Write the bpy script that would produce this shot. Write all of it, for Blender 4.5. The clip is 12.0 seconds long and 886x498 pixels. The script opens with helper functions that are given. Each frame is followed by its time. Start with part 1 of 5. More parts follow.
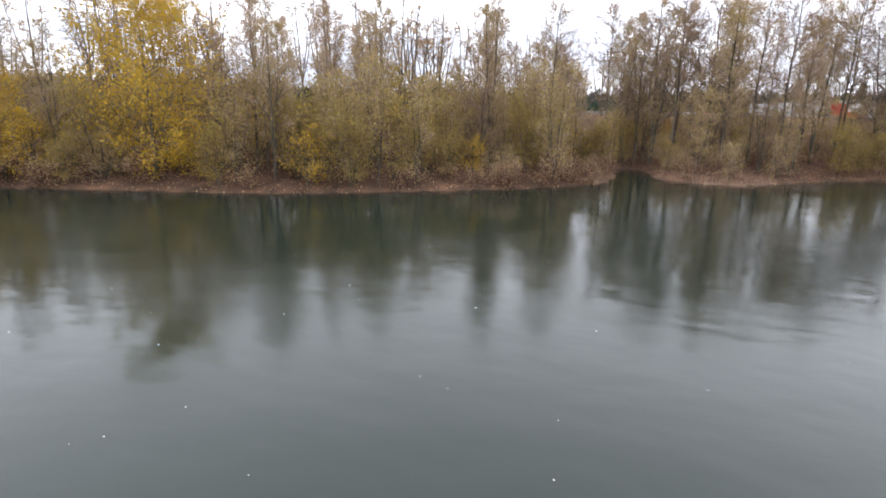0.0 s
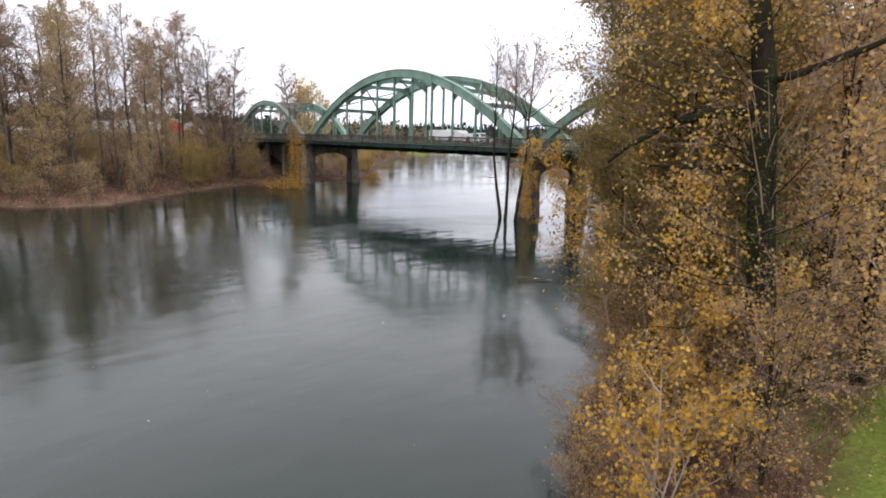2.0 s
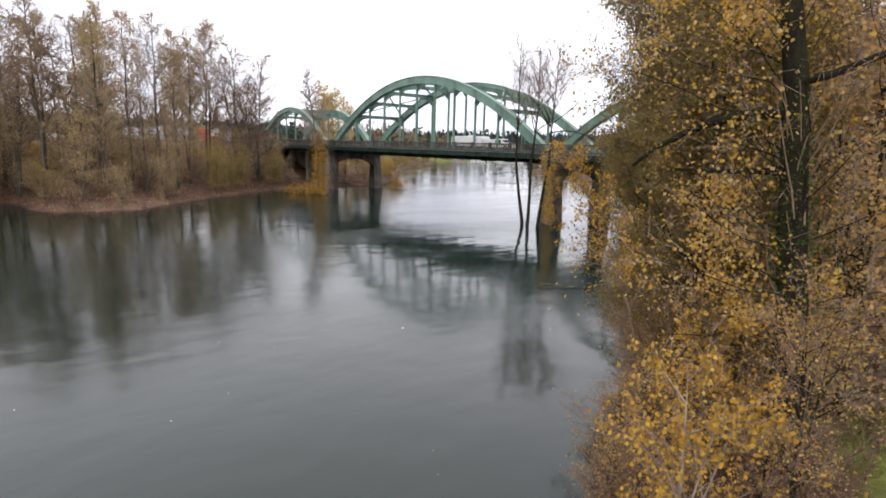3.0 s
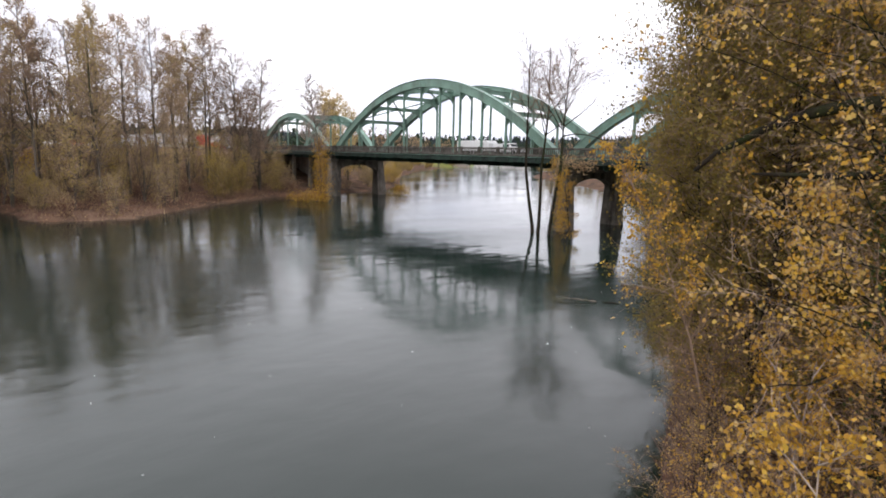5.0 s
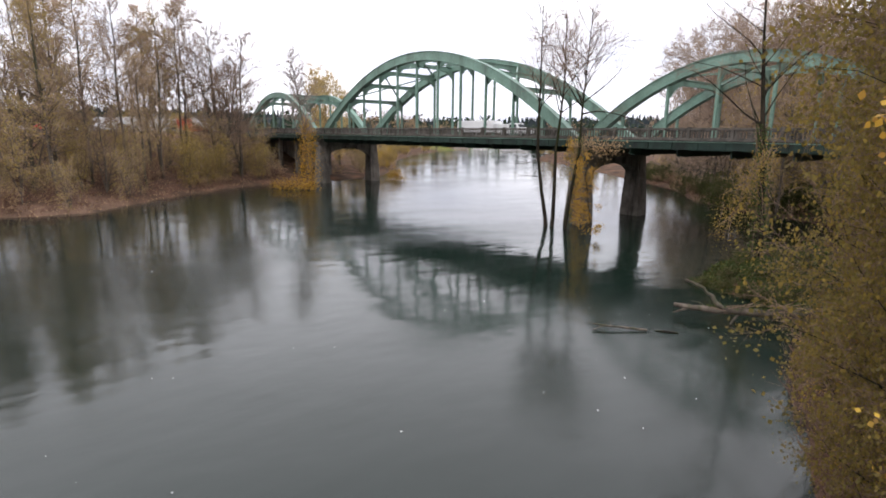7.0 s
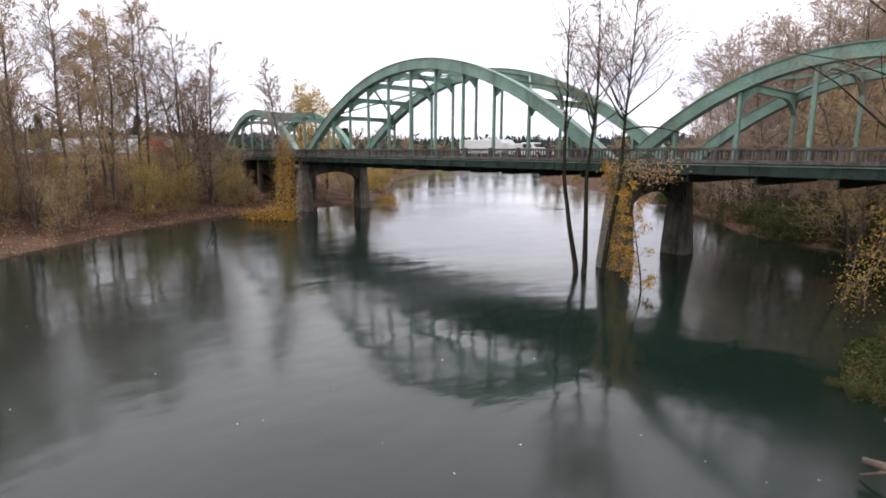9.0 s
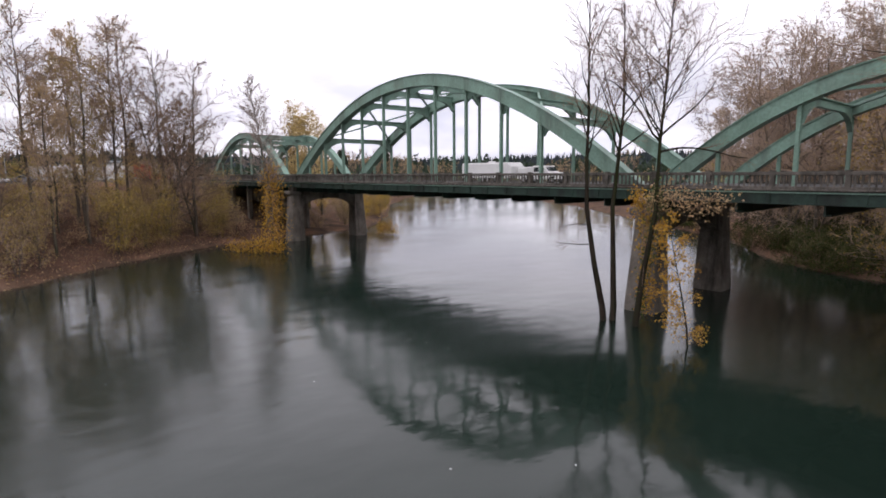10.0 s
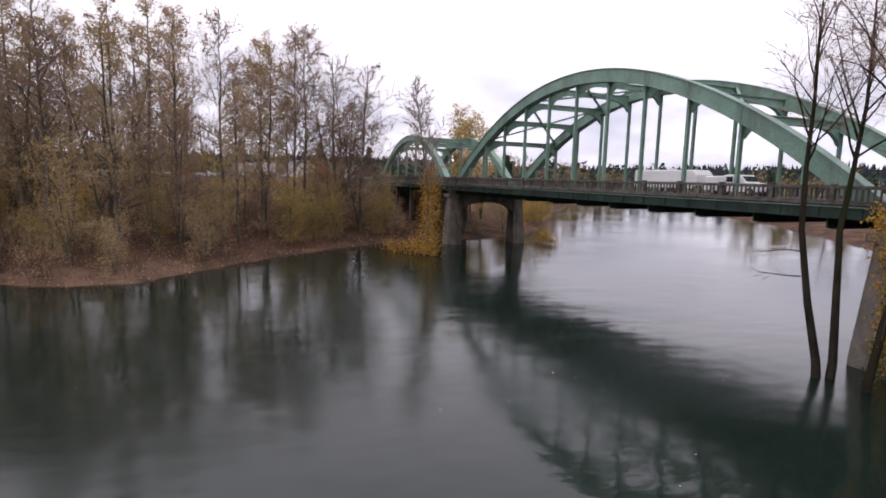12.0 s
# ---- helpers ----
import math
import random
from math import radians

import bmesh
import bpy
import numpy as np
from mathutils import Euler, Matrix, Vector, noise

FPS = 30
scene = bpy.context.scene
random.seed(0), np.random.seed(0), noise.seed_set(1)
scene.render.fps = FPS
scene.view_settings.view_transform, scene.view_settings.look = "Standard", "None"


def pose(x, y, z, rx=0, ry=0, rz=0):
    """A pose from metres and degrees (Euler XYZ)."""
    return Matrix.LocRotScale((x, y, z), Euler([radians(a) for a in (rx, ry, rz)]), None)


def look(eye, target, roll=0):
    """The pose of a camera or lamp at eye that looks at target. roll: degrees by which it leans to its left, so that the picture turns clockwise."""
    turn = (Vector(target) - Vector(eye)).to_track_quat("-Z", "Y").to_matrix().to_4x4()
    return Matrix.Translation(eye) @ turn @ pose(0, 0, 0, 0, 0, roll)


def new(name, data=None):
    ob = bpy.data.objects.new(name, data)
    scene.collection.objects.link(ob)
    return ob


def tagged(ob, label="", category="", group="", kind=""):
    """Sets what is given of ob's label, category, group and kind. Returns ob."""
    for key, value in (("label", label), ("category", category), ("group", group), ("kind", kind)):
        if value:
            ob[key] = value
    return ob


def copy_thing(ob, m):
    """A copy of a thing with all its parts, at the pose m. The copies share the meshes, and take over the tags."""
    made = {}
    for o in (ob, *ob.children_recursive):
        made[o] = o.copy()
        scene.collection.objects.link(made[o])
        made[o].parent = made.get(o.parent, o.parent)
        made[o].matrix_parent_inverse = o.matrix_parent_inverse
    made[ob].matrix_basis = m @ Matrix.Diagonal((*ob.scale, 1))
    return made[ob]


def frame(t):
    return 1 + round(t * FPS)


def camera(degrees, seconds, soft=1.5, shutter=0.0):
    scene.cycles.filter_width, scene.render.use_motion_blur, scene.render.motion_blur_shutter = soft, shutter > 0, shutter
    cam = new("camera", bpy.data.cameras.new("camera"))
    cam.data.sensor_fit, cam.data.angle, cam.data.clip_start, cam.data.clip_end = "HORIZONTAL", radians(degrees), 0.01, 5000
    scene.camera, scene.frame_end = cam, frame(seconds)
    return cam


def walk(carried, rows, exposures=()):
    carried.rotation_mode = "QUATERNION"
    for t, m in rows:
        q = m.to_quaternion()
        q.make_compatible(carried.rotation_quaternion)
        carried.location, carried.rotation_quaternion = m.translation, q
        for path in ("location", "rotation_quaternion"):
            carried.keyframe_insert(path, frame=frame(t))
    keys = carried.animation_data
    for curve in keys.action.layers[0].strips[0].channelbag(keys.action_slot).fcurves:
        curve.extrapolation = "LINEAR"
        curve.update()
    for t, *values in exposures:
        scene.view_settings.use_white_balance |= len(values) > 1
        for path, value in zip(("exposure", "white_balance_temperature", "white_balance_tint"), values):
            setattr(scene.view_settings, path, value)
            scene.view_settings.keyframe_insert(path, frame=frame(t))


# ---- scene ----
cam = camera(78.2, 12.0, soft=1.8)
PATH = [
    (0, (87.61, -65.937, 11.112), (85.77, -66.54, 10.61), 1.3),
    (0.2, (87.432, -66.179, 11.111), (85.506, -66.334, 10.596), 3.3),
    (0.5, (87.159, -66.476, 11.115), (85.23, -66.231, 10.645), 2.3),
    (0.7, (87.065, -66.573, 11.147), (85.186, -66.067, 10.683), 2.6),
    (1, (87.061, -66.634, 11.208), (85.429, -65.56, 10.785), 2.1),
    (1.5, (87.055, -66.728, 11.245), (85.719, -65.294, 10.847), 1.7),
    (2, (87.036, -66.834, 11.219), (85.599, -65.499, 10.829), 1.6),
    (2.5, (87.036, -66.814, 11.155), (85.551, -65.529, 10.777), 1.6),
    (3, (86.965, -66.702, 11.104), (85.472, -65.424, 10.735), 1.6),
    (5, (84.001, -64.981, 10.991), (82.498, -63.709, 10.641), 1.2),
    (5.5, (82.678, -64.029, 10.89), (81.18, -62.761, 10.509), 1.2),
    (6, (80.79, -62.589, 10.855), (79.301, -61.323, 10.43), 0.9),
    (6.5, (78.628, -60.69, 10.865), (77.137, -59.421, 10.455), 0.7),
    (8.3, (68.616, -52.366, 11.121), (67.129, -51.096, 10.702), 1.1),
    (8.5, (67.569, -51.513, 11.094), (66.081, -50.24, 10.69), 1.0),
    (9, (64.159, -48.865, 11.279), (62.665, -47.581, 10.934), 0.4),
    (9.5, (61.122, -46.462, 11.584), (59.626, -45.17, 11.278), -0.1),
    (10, (58.045, -43.936, 11.994), (56.541, -42.646, 11.717), -0.4),
    (10.5, (56.081, -42.237, 12.151), (54.591, -40.936, 11.857), -0.2),
    (11, (54.761, -41.304, 12.076), (53.174, -40.127, 11.766), 0.4),
    (11.5, (54.373, -40.791, 11.997), (52.57, -39.978, 11.701), 1.4),
    (12, (54.285, -40.614, 11.727), (52.47, -39.816, 11.468), 1.5),
]
walk(cam, [(t, look(eye, target, roll)) for t, eye, target, roll in PATH],
     exposures=[(0, 0.18, 6170, 9), (0.5, 0.22, 6200, 9), (1.0, -0.02, 6350, 11), (3.0, -0.15, 6400, 11), (6.0, -0.13, 6420, 12), (8.5, -0.12, 6420, 13), (9.5, -0.3, 6420, 15), (10.5, -0.62, 6420, 19), (11.0, -0.58, 6420, 20), (11.5, -0.53, 6420, 20), (12.0, -0.6, 6400, 20)])

# ---- world and light: a bright overcast day ----
world = bpy.data.worlds.new("overcast_sky")
scene.world = world
world.use_nodes = True
wn, wl = world.node_tree.nodes, world.node_tree.links
wn.clear()
w_out = wn.new("ShaderNodeOutputWorld")
w_bg = wn.new("ShaderNodeBackground")
w_sky = wn.new("ShaderNodeTexSky")
w_sky.sky_type = "NISHITA"
w_sky.sun_disc = False
w_sky.sun_elevation = radians(26)
w_sky.sun_rotation = radians(150)
w_coord = wn.new("ShaderNodeTexCoord")
w_map = wn.new("ShaderNodeMapping")
w_map.inputs["Scale"].default_value = (1.6, 1.6, 5.0)
w_noise = wn.new("ShaderNodeTexNoise")
w_noise.inputs["Scale"].default_value = 2.2
w_noise.inputs["Detail"].default_value = 6.0
w_noise.inputs["Roughness"].default_value = 0.55
w_ramp = wn.new("ShaderNodeValToRGB")
w_ramp.color_ramp.elements[0].position = 0.38
w_ramp.color_ramp.elements[0].color = (7.4, 7.7, 9.0, 1)
w_ramp.color_ramp.elements[1].position = 0.60
w_ramp.color_ramp.elements[1].color = (14.0, 13.9, 14.8, 1)
# an overcast sky is brightest overhead; only its foot shows grey cloud
w_sep = wn.new("ShaderNodeSeparateXYZ")
w_high = wn.new("ShaderNodeMapRange")
w_high.inputs[1].default_value, w_high.inputs[2].default_value = 0.07, 0.32
w_zen = wn.new("ShaderNodeMapRange")
w_zen.inputs[1].default_value, w_zen.inputs[2].default_value = 0.0, 1.0
w_zen.inputs[3].default_value, w_zen.inputs[4].default_value = 1.32, 1.16
w_cloud = wn.new("ShaderNodeMix")
w_cloud.data_type = "RGBA"
w_cloud.inputs[7].default_value = (17.0, 16.8, 17.6, 1)
w_mul = wn.new("ShaderNodeVectorMath")
w_mul.operation = "SCALE"
w_mix = wn.new("ShaderNodeMix")
w_mix.data_type = "RGBA"
w_mix.inputs[0].default_value = 0.96
wl.new(w_coord.outputs["Generated"], w_map.inputs["Vector"])
wl.new(w_coord.outputs["Generated"], w_sep.inputs[0])
wl.new(w_map.outputs["Vector"], w_noise.inputs["Vector"])
wl.new(w_noise.outputs["Fac"], w_ramp.inputs["Fac"])
wl.new(w_sep.outputs["Z"], w_high.inputs[0])
wl.new(w_sep.outputs["Z"], w_zen.inputs[0])
wl.new(w_high.outputs[0], w_cloud.inputs[0])
wl.new(w_ramp.outputs["Color"], w_cloud.inputs[6])
wl.new(w_cloud.outputs[2], w_mul.inputs[0])
wl.new(w_zen.outputs[0], w_mul.inputs["Scale"])
wl.new(w_sky.outputs["Color"], w_mix.inputs[6])
wl.new(w_mul.outputs[0], w_mix.inputs[7])
wl.new(w_mix.outputs[2], w_bg.inputs["Color"])
w_bg.inputs["Strength"].default_value = 0.1
wl.new(w_bg.outputs["Background"], w_out.inputs["Surface"])

sun = new("sun", bpy.data.lights.new("sun", "SUN"))
sun.data.energy, sun.data.angle, sun.data.color = 0.75, radians(40), (1.0, 0.97, 0.93)
sun.matrix_world = look((0, 0, 60), (-20, 45, 0))


# ---- materials ----
def mat(name, build, rough=0.8, metal=0.0, spec=0.3):
    """A Principled material; build(nodes, links, shader) wires its colour and relief."""
    m = bpy.data.materials.new(name)
    m.use_nodes = True
    n, l = m.node_tree.nodes, m.node_tree.links
    b = n["Principled BSDF"]
    b.inputs["Roughness"].default_value = rough
    b.inputs["Metallic"].default_value = metal
    b.inputs["Specular IOR Level"].default_value = spec
    build(n, l, b)
    return m


def tex(n, l, scale, detail=5.0, stretch=(1, 1, 1), rough=0.6, world_space=True):
    """A noise in metres."""
    c = n.new("ShaderNodeNewGeometry" if world_space else "ShaderNodeTexCoord")
    mp = n.new("ShaderNodeMapping")
    mp.inputs["Scale"].default_value = stretch
    t = n.new("ShaderNodeTexNoise")
    t.inputs["Scale"].default_value = scale
    t.inputs["Detail"].default_value = detail
    t.inputs["Roughness"].default_value = rough
    l.new(c.outputs["Position" if world_space else "Object"], mp.inputs["Vector"])
    l.new(mp.outputs["Vector"], t.inputs["Vector"])
    return t.outputs["Fac"]


def ramp(n, l, fac, *stops):
    r = n.new("ShaderNodeValToRGB")
    e = r.color_ramp.elements
    while len(e) < len(stops):
        e.new(0.5)
    for el, (p, c) in zip(e, stops):
        el.position, el.color = p, (*c, 1)
    l.new(fac, r.inputs["Fac"])
    return r.outputs["Color"]


def mixc(n, l, fac, a, b, mode="MIX"):
    m = n.new("ShaderNodeMix")
    m.data_type, m.blend_type = "RGBA", mode
    for v, k in ((fac, 0), (a, 6), (b, 7)):
        if isinstance(v, (int, float)):
            m.inputs[k].default_value = v
        elif isinstance(v, tuple):
            m.inputs[k].default_value = (*v, 1)
        else:
            l.new(v, m.inputs[k])
    return m.outputs[2]


def bump(n, l, b, fac, strength, dist):
    k = n.new("ShaderNodeBump")
    k.inputs["Strength"].default_value, k.inputs["Distance"].default_value = strength, dist
    l.new(fac, k.inputs["Height"])
    l.new(k.outputs["Normal"], b.inputs["Normal"])


def two_tone(dark, light, scale, grime=None, relief=0.4, dist=0.02, fine=9.0, stretch=(1, 1, 1)):
    """Large patches and a fine grain between two colours, with grime over them."""
    def build(n, l, b):
        big = tex(n, l, scale, 5, stretch)
        col = ramp(n, l, big, (0.32, dark), (0.68, light))
        small = tex(n, l, scale * fine, 4, stretch)
        col = mixc(n, l, 0.35, col, ramp(n, l, small, (0.3, (0.25, 0.25, 0.25)), (0.7, (0.8, 0.8, 0.8))), "OVERLAY")
        if grime:
            g = tex(n, l, scale * 0.7, 8, (stretch[0], stretch[1], stretch[2] * 0.25), 0.7)
            k = ramp(n, l, g, (0.48, (0, 0, 0)), (0.66, (1, 1, 1)))
            col = mixc(n, l, k, col, grime)
        l.new(col, b.inputs["Base Color"])
        bump(n, l, b, small, relief, dist)
    return build


def leafy(*colours, lit=0.35):
    """Leaves: each one takes its own colour; some light passes through."""
    def build(n, l, b):
        g = n.new("ShaderNodeNewGeometry")
        steps = [(i / max(1, len(colours) - 1), c) for i, c in enumerate(colours)]
        col = ramp(n, l, g.outputs["Random Per Island"], *steps)
        patch = tex(n, l, 0.35, 3)
        col = mixc(n, l, 0.5, col, ramp(n, l, patch, (0.3, (0.36, 0.36, 0.36)), (0.7, (0.66, 0.66, 0.66))), "OVERLAY")
        l.new(col, b.inputs["Base Color"])
        t = n.new("ShaderNodeBsdfTranslucent")
        l.new(col, t.inputs["Color"])
        mx = n.new("ShaderNodeMixShader")
        mx.inputs[0].default_value = lit
        l.new(b.outputs[0], mx.inputs[1])
        l.new(t.outputs[0], mx.inputs[2])
        l.new(mx.outputs[0], n["Material Output"].inputs["Surface"])
    return build


def water_build(n, l, b):
    silt = tex(n, l, 0.03, 4)
    l.new(ramp(n, l, silt, (0.35, (0.007, 0.0145, 0.0105)), (0.65, (0.0105, 0.0195, 0.0145))), b.inputs["Base Color"])
    b.inputs["IOR"].default_value = 1.42
    a = tex(n, l, 0.22, 2, (1.0, 0.6, 1))
    c = tex(n, l, 1.3, 2, (1.0, 0.55, 1))
    add = n.new("ShaderNodeMath")
    add.operation = "MULTIPLY_ADD"
    add.inputs[1].default_value = 0.12
    l.new(c, add.inputs[0])
    l.new(a, add.inputs[2])
    bump(n, l, b, add.outputs[0], 0.45, 0.15)
    calm = tex(n, l, 0.045, 3, (1.0, 0.5, 1))
    r = n.new("ShaderNodeMapRange")
    r.inputs[1].default_value, r.inputs[2].default_value = 0.4, 0.65
    r.inputs[3].default_value, r.inputs[4].default_value = 0.07, 0.18
    l.new(calm, r.inputs[0])
    l.new(r.outputs[0], b.inputs["Roughness"])


def ground_build(n, l, b):
    """Leaf litter and mud, with grass and sand where the cover says so."""
    at = n.new("ShaderNodeAttribute")
    at.attribute_name = "cover"
    sep = n.new("ShaderNodeSeparateColor")
    l.new(at.outputs["Color"], sep.inputs[0])
    big, fine = tex(n, l, 0.25, 6), tex(n, l, 6.0, 5)
    litter = ramp(n, l, big, (0.3, (0.04, 0.029, 0.021)), (0.52, (0.10, 0.062, 0.042)), (0.75, (0.18, 0.10, 0.062)))
    litter = mixc(n, l, 0.6, litter, ramp(n, l, fine, (0.3, (0.2, 0.2, 0.2)), (0.7, (0.85, 0.8, 0.75))), "OVERLAY")
    grass = ramp(n, l, big, (0.3, (0.13, 0.18, 0.035)), (0.7, (0.22, 0.265, 0.065)))
    grass = mixc(n, l, 0.5, grass, ramp(n, l, fine, (0.3, (0.25, 0.25, 0.2)), (0.7, (0.8, 0.8, 0.7))), "OVERLAY")
    sand = ramp(n, l, big, (0.3, (0.15, 0.098, 0.068)), (0.7, (0.25, 0.16, 0.11)))
    col = mixc(n, l, sep.outputs[0], litter, grass)
    col = mixc(n, l, sep.outputs[1], col, sand)
    asphalt = ramp(n, l, fine, (0.3, (0.045, 0.045, 0.047)), (0.7, (0.075, 0.075, 0.075)))
    col = mixc(n, l, sep.outputs[2], col, asphalt)
    l.new(col, b.inputs["Base Color"])
    bump(n, l, b, fine, 0.8, 0.08)


M_WATER = mat("river_water", water_build, 0.05, spec=0.5)
M_GROUND = mat("ground_cover", ground_build, 0.95, spec=0.1)
M_STEEL = mat("green_painted_steel", two_tone((0.150, 0.245, 0.195), (0.200, 0.312, 0.252), 0.5, (0.115, 0.16, 0.13), 0.15, 0.004), 0.5)
# same green paint, with the shade below the deck put into the colour
M_STEEL_SHADE = mat("shaded_green_steel", two_tone((0.012, 0.026, 0.020), (0.03, 0.056, 0.044), 0.6, (0.012, 0.014, 0.012), 0.2, 0.004), 0.6)
M_CONC = mat("weathered_concrete", two_tone((0.12, 0.104, 0.086), (0.21, 0.188, 0.165), 0.6, (0.045, 0.04, 0.034), 0.4, 0.01), 0.9)
M_RAIL = mat("lichened_concrete", two_tone((0.062, 0.055, 0.047), (0.15, 0.135, 0.118), 1.6, (0.032, 0.029, 0.024), 0.5, 0.01), 0.92)
M_ROAD = mat("worn_asphalt", two_tone((0.04, 0.04, 0.042), (0.07, 0.07, 0.07), 0.4, None, 0.3, 0.006), 0.85)
M_BARK = mat("grey_brown_bark", two_tone((0.075, 0.06, 0.046), (0.165, 0.135, 0.108), 1.5, (0.045, 0.05, 0.025), 0.8, 0.03, 8, (1, 1, 0.3)), 0.95)
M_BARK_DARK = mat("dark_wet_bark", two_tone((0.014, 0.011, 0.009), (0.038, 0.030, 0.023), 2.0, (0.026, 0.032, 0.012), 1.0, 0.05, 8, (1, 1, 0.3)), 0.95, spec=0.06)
M_TWIG = mat("brown_twigs", two_tone((0.15, 0.098, 0.068), (0.30, 0.205, 0.145), 0.5, None, 0.1, 0.002), 0.9)
M_TWIG_GREY = mat("grey_twigs", two_tone((0.20, 0.155, 0.13), (0.38, 0.305, 0.26), 0.5, None, 0.1, 0.002), 0.9)
M_TWIG_PALE = mat("pale_tan_twigs", two_tone((0.26, 0.185, 0.135), (0.45, 0.335, 0.255), 0.5, None, 0.1, 0.002), 0.9)
M_TWIG_RED = mat("reddish_brush", two_tone((0.10, 0.05, 0.035), (0.18, 0.10, 0.07), 0.5, None, 0.1, 0.002), 0.9)
M_GOLD = mat("golden_leaves", leafy((0.31, 0.165, 0.03), (0.57, 0.325, 0.04), (0.43, 0.23, 0.03), (0.63, 0.40, 0.06), (0.25, 0.145, 0.045)), 0.6)
M_YELLOW = mat("bright_yellow_leaves", leafy((0.40, 0.27, 0.03), (0.60, 0.38, 0.03), (0.50, 0.31, 0.03), (0.33, 0.27, 0.04)), 0.6)
M_OLIVE = mat("olive_leaves", leafy((0.22, 0.175, 0.065), (0.35, 0.265, 0.085), (0.28, 0.21, 0.07), (0.46, 0.31, 0.065), (0.24, 0.19, 0.065)), 0.7)
M_OLIVE_TAN = mat("olive_tan_leaves", leafy((0.31, 0.245, 0.12), (0.47, 0.35, 0.16), (0.39, 0.28, 0.13), (0.31, 0.25, 0.09), (0.52, 0.36, 0.11), lit=0.5), 0.7)
M_TAN = mat("tan_leaves", leafy((0.38, 0.26, 0.15), (0.54, 0.38, 0.21), (0.47, 0.33, 0.18), (0.33, 0.23, 0.12)), 0.7)
M_GREEN = mat("ivy_leaves", leafy((0.035, 0.065, 0.018), (0.07, 0.10, 0.03), (0.10, 0.115, 0.035), (0.05, 0.075, 0.02), lit=0.2), 0.8, spec=0.15)
M_FIR = mat("fir_needles", leafy((0.018, 0.032, 0.018), (0.035, 0.055, 0.03), lit=0.1), 0.8)
# the haze of distance is mixed into this blue-grey colour
M_HILL = mat("hazed_wooded_hill", two_tone((0.026, 0.034, 0.037), (0.052, 0.061, 0.063), 0.03, None, 0.3, 0.5), 1.0, spec=0.0)


# ---- mesh helpers ----
def part(name, bm, material, parent=None, label=""):
    """Links a bmesh as one mesh object under a thing or a part."""
    me = bpy.data.meshes.new(name)
    bm.to_mesh(me)
    bm.free()
    return hang(name, me, material, parent, label)


def hang(name, me, material, parent=None, label=""):
    if material and not me.materials:
        me.materials.append(material)
    ob = new(name, me)
    if parent:
        ob.parent = parent
    if label:
        tagged(ob, label)
    return ob


def mesh_from(name, verts, faces, smooth=False):
    me = bpy.data.meshes.new(name)
    me.from_pydata([tuple(v) for v in verts], [], [tuple(f) for f in faces])
    if smooth:
        me.polygons.foreach_set("use_smooth", [True] * len(me.polygons))
    me.update()
    return me


def box(bm, x0, x1, y0, y1, z0, z1, bevel=0.0):
    r = bmesh.ops.create_cube(bm, size=1)
    bmesh.ops.scale(bm, vec=(x1 - x0, y1 - y0, z1 - z0), verts=r["verts"])
    bmesh.ops.translate(bm, vec=((x0 + x1) / 2, (y0 + y1) / 2, (z0 + z1) / 2), verts=r["verts"])
    if bevel:
        es = list({e for v in r["verts"] for e in v.link_edges})
        bmesh.ops.bevel(bm, geom=es, offset=bevel, segments=1, affect="EDGES", profile=0.5)


def bar(bm, a, b, wide, deep, up=(0, 0, 1)):
    """A straight member of rectangular section from a to b."""
    a, b = Vector(a), Vector(b)
    d = (b - a).normalized()
    s = d.cross(Vector(up)).normalized() * wide / 2
    u = s.cross(d).normalized() * deep / 2
    vs = [bm.verts.new(p + i * s + j * u) for p in (a, b) for i, j in ((-1, -1), (1, -1), (1, 1), (-1, 1))]
    for f in ((3, 2, 1, 0), (4, 5, 6, 7), (0, 1, 5, 4), (1, 2, 6, 5), (2, 3, 7, 6), (3, 0, 4, 7)):
        bm.faces.new([vs[i] for i in f])


def strip(bm, outline, y0, y1):
    """A solid whose side is the band between two lines of (x, z), from y0 to y1."""
    rows = [[bm.verts.new((x, y, z)) for y, (x, z) in ((y0, lo), (y0, hi), (y1, hi), (y1, lo))] for lo, hi in outline]
    for a, b in zip(rows, rows[1:]):
        for i in range(4):
            j = (i + 1) % 4
            bm.faces.new((a[i], a[j], b[j], b[i]))
    bm.faces.new(rows[0][::-1])
    bm.faces.new(rows[-1])
    bmesh.ops.recalc_face_normals(bm, faces=bm.faces)


# ---- the lie of the land ----
WEST = [(150, -600), (90, -300), (58, -200), (40, -141), (35, -127), (31, -113), (25, -101), (15, -87), (7, -76.5), (-1, -69.5),
        (-14, -67), (-27, -68), (-28, -62.5), (-13, -60.5), (-9.5, -55), (-9, -48), (-18, -38.5), (-27, -29), (-35, -17),
        (-39, -3), (-42, 12), (-46, 24), (-70, 45), (-114, 77), (-170, 132), (-275, 282), (-420, 520), (-700, 900)]
EAST = [(-600, 980), (-340, 540), (-230, 330), (-91, 138), (-62, 121), (-20, 88), (19, 55), (32, 37), (40, 31), (47, 29), (56, 24), (63, 14), (67, 2), (66, -6), (59.5, -5.5), (56.5, -8.5),
        (57.2, -14), (58.2, -17.6), (63.5, -18.8), (66.5, -22.5), (69, -32), (71.8, -38.5), (73.8, -43), (75.4, -46.9), (77.6, -50.5), (79.2, -54), (82.6, -62), (88, -76), (97, -110), (120, -180), (180, -320), (260, -600)]
BANK = np.array(WEST + EAST, float)


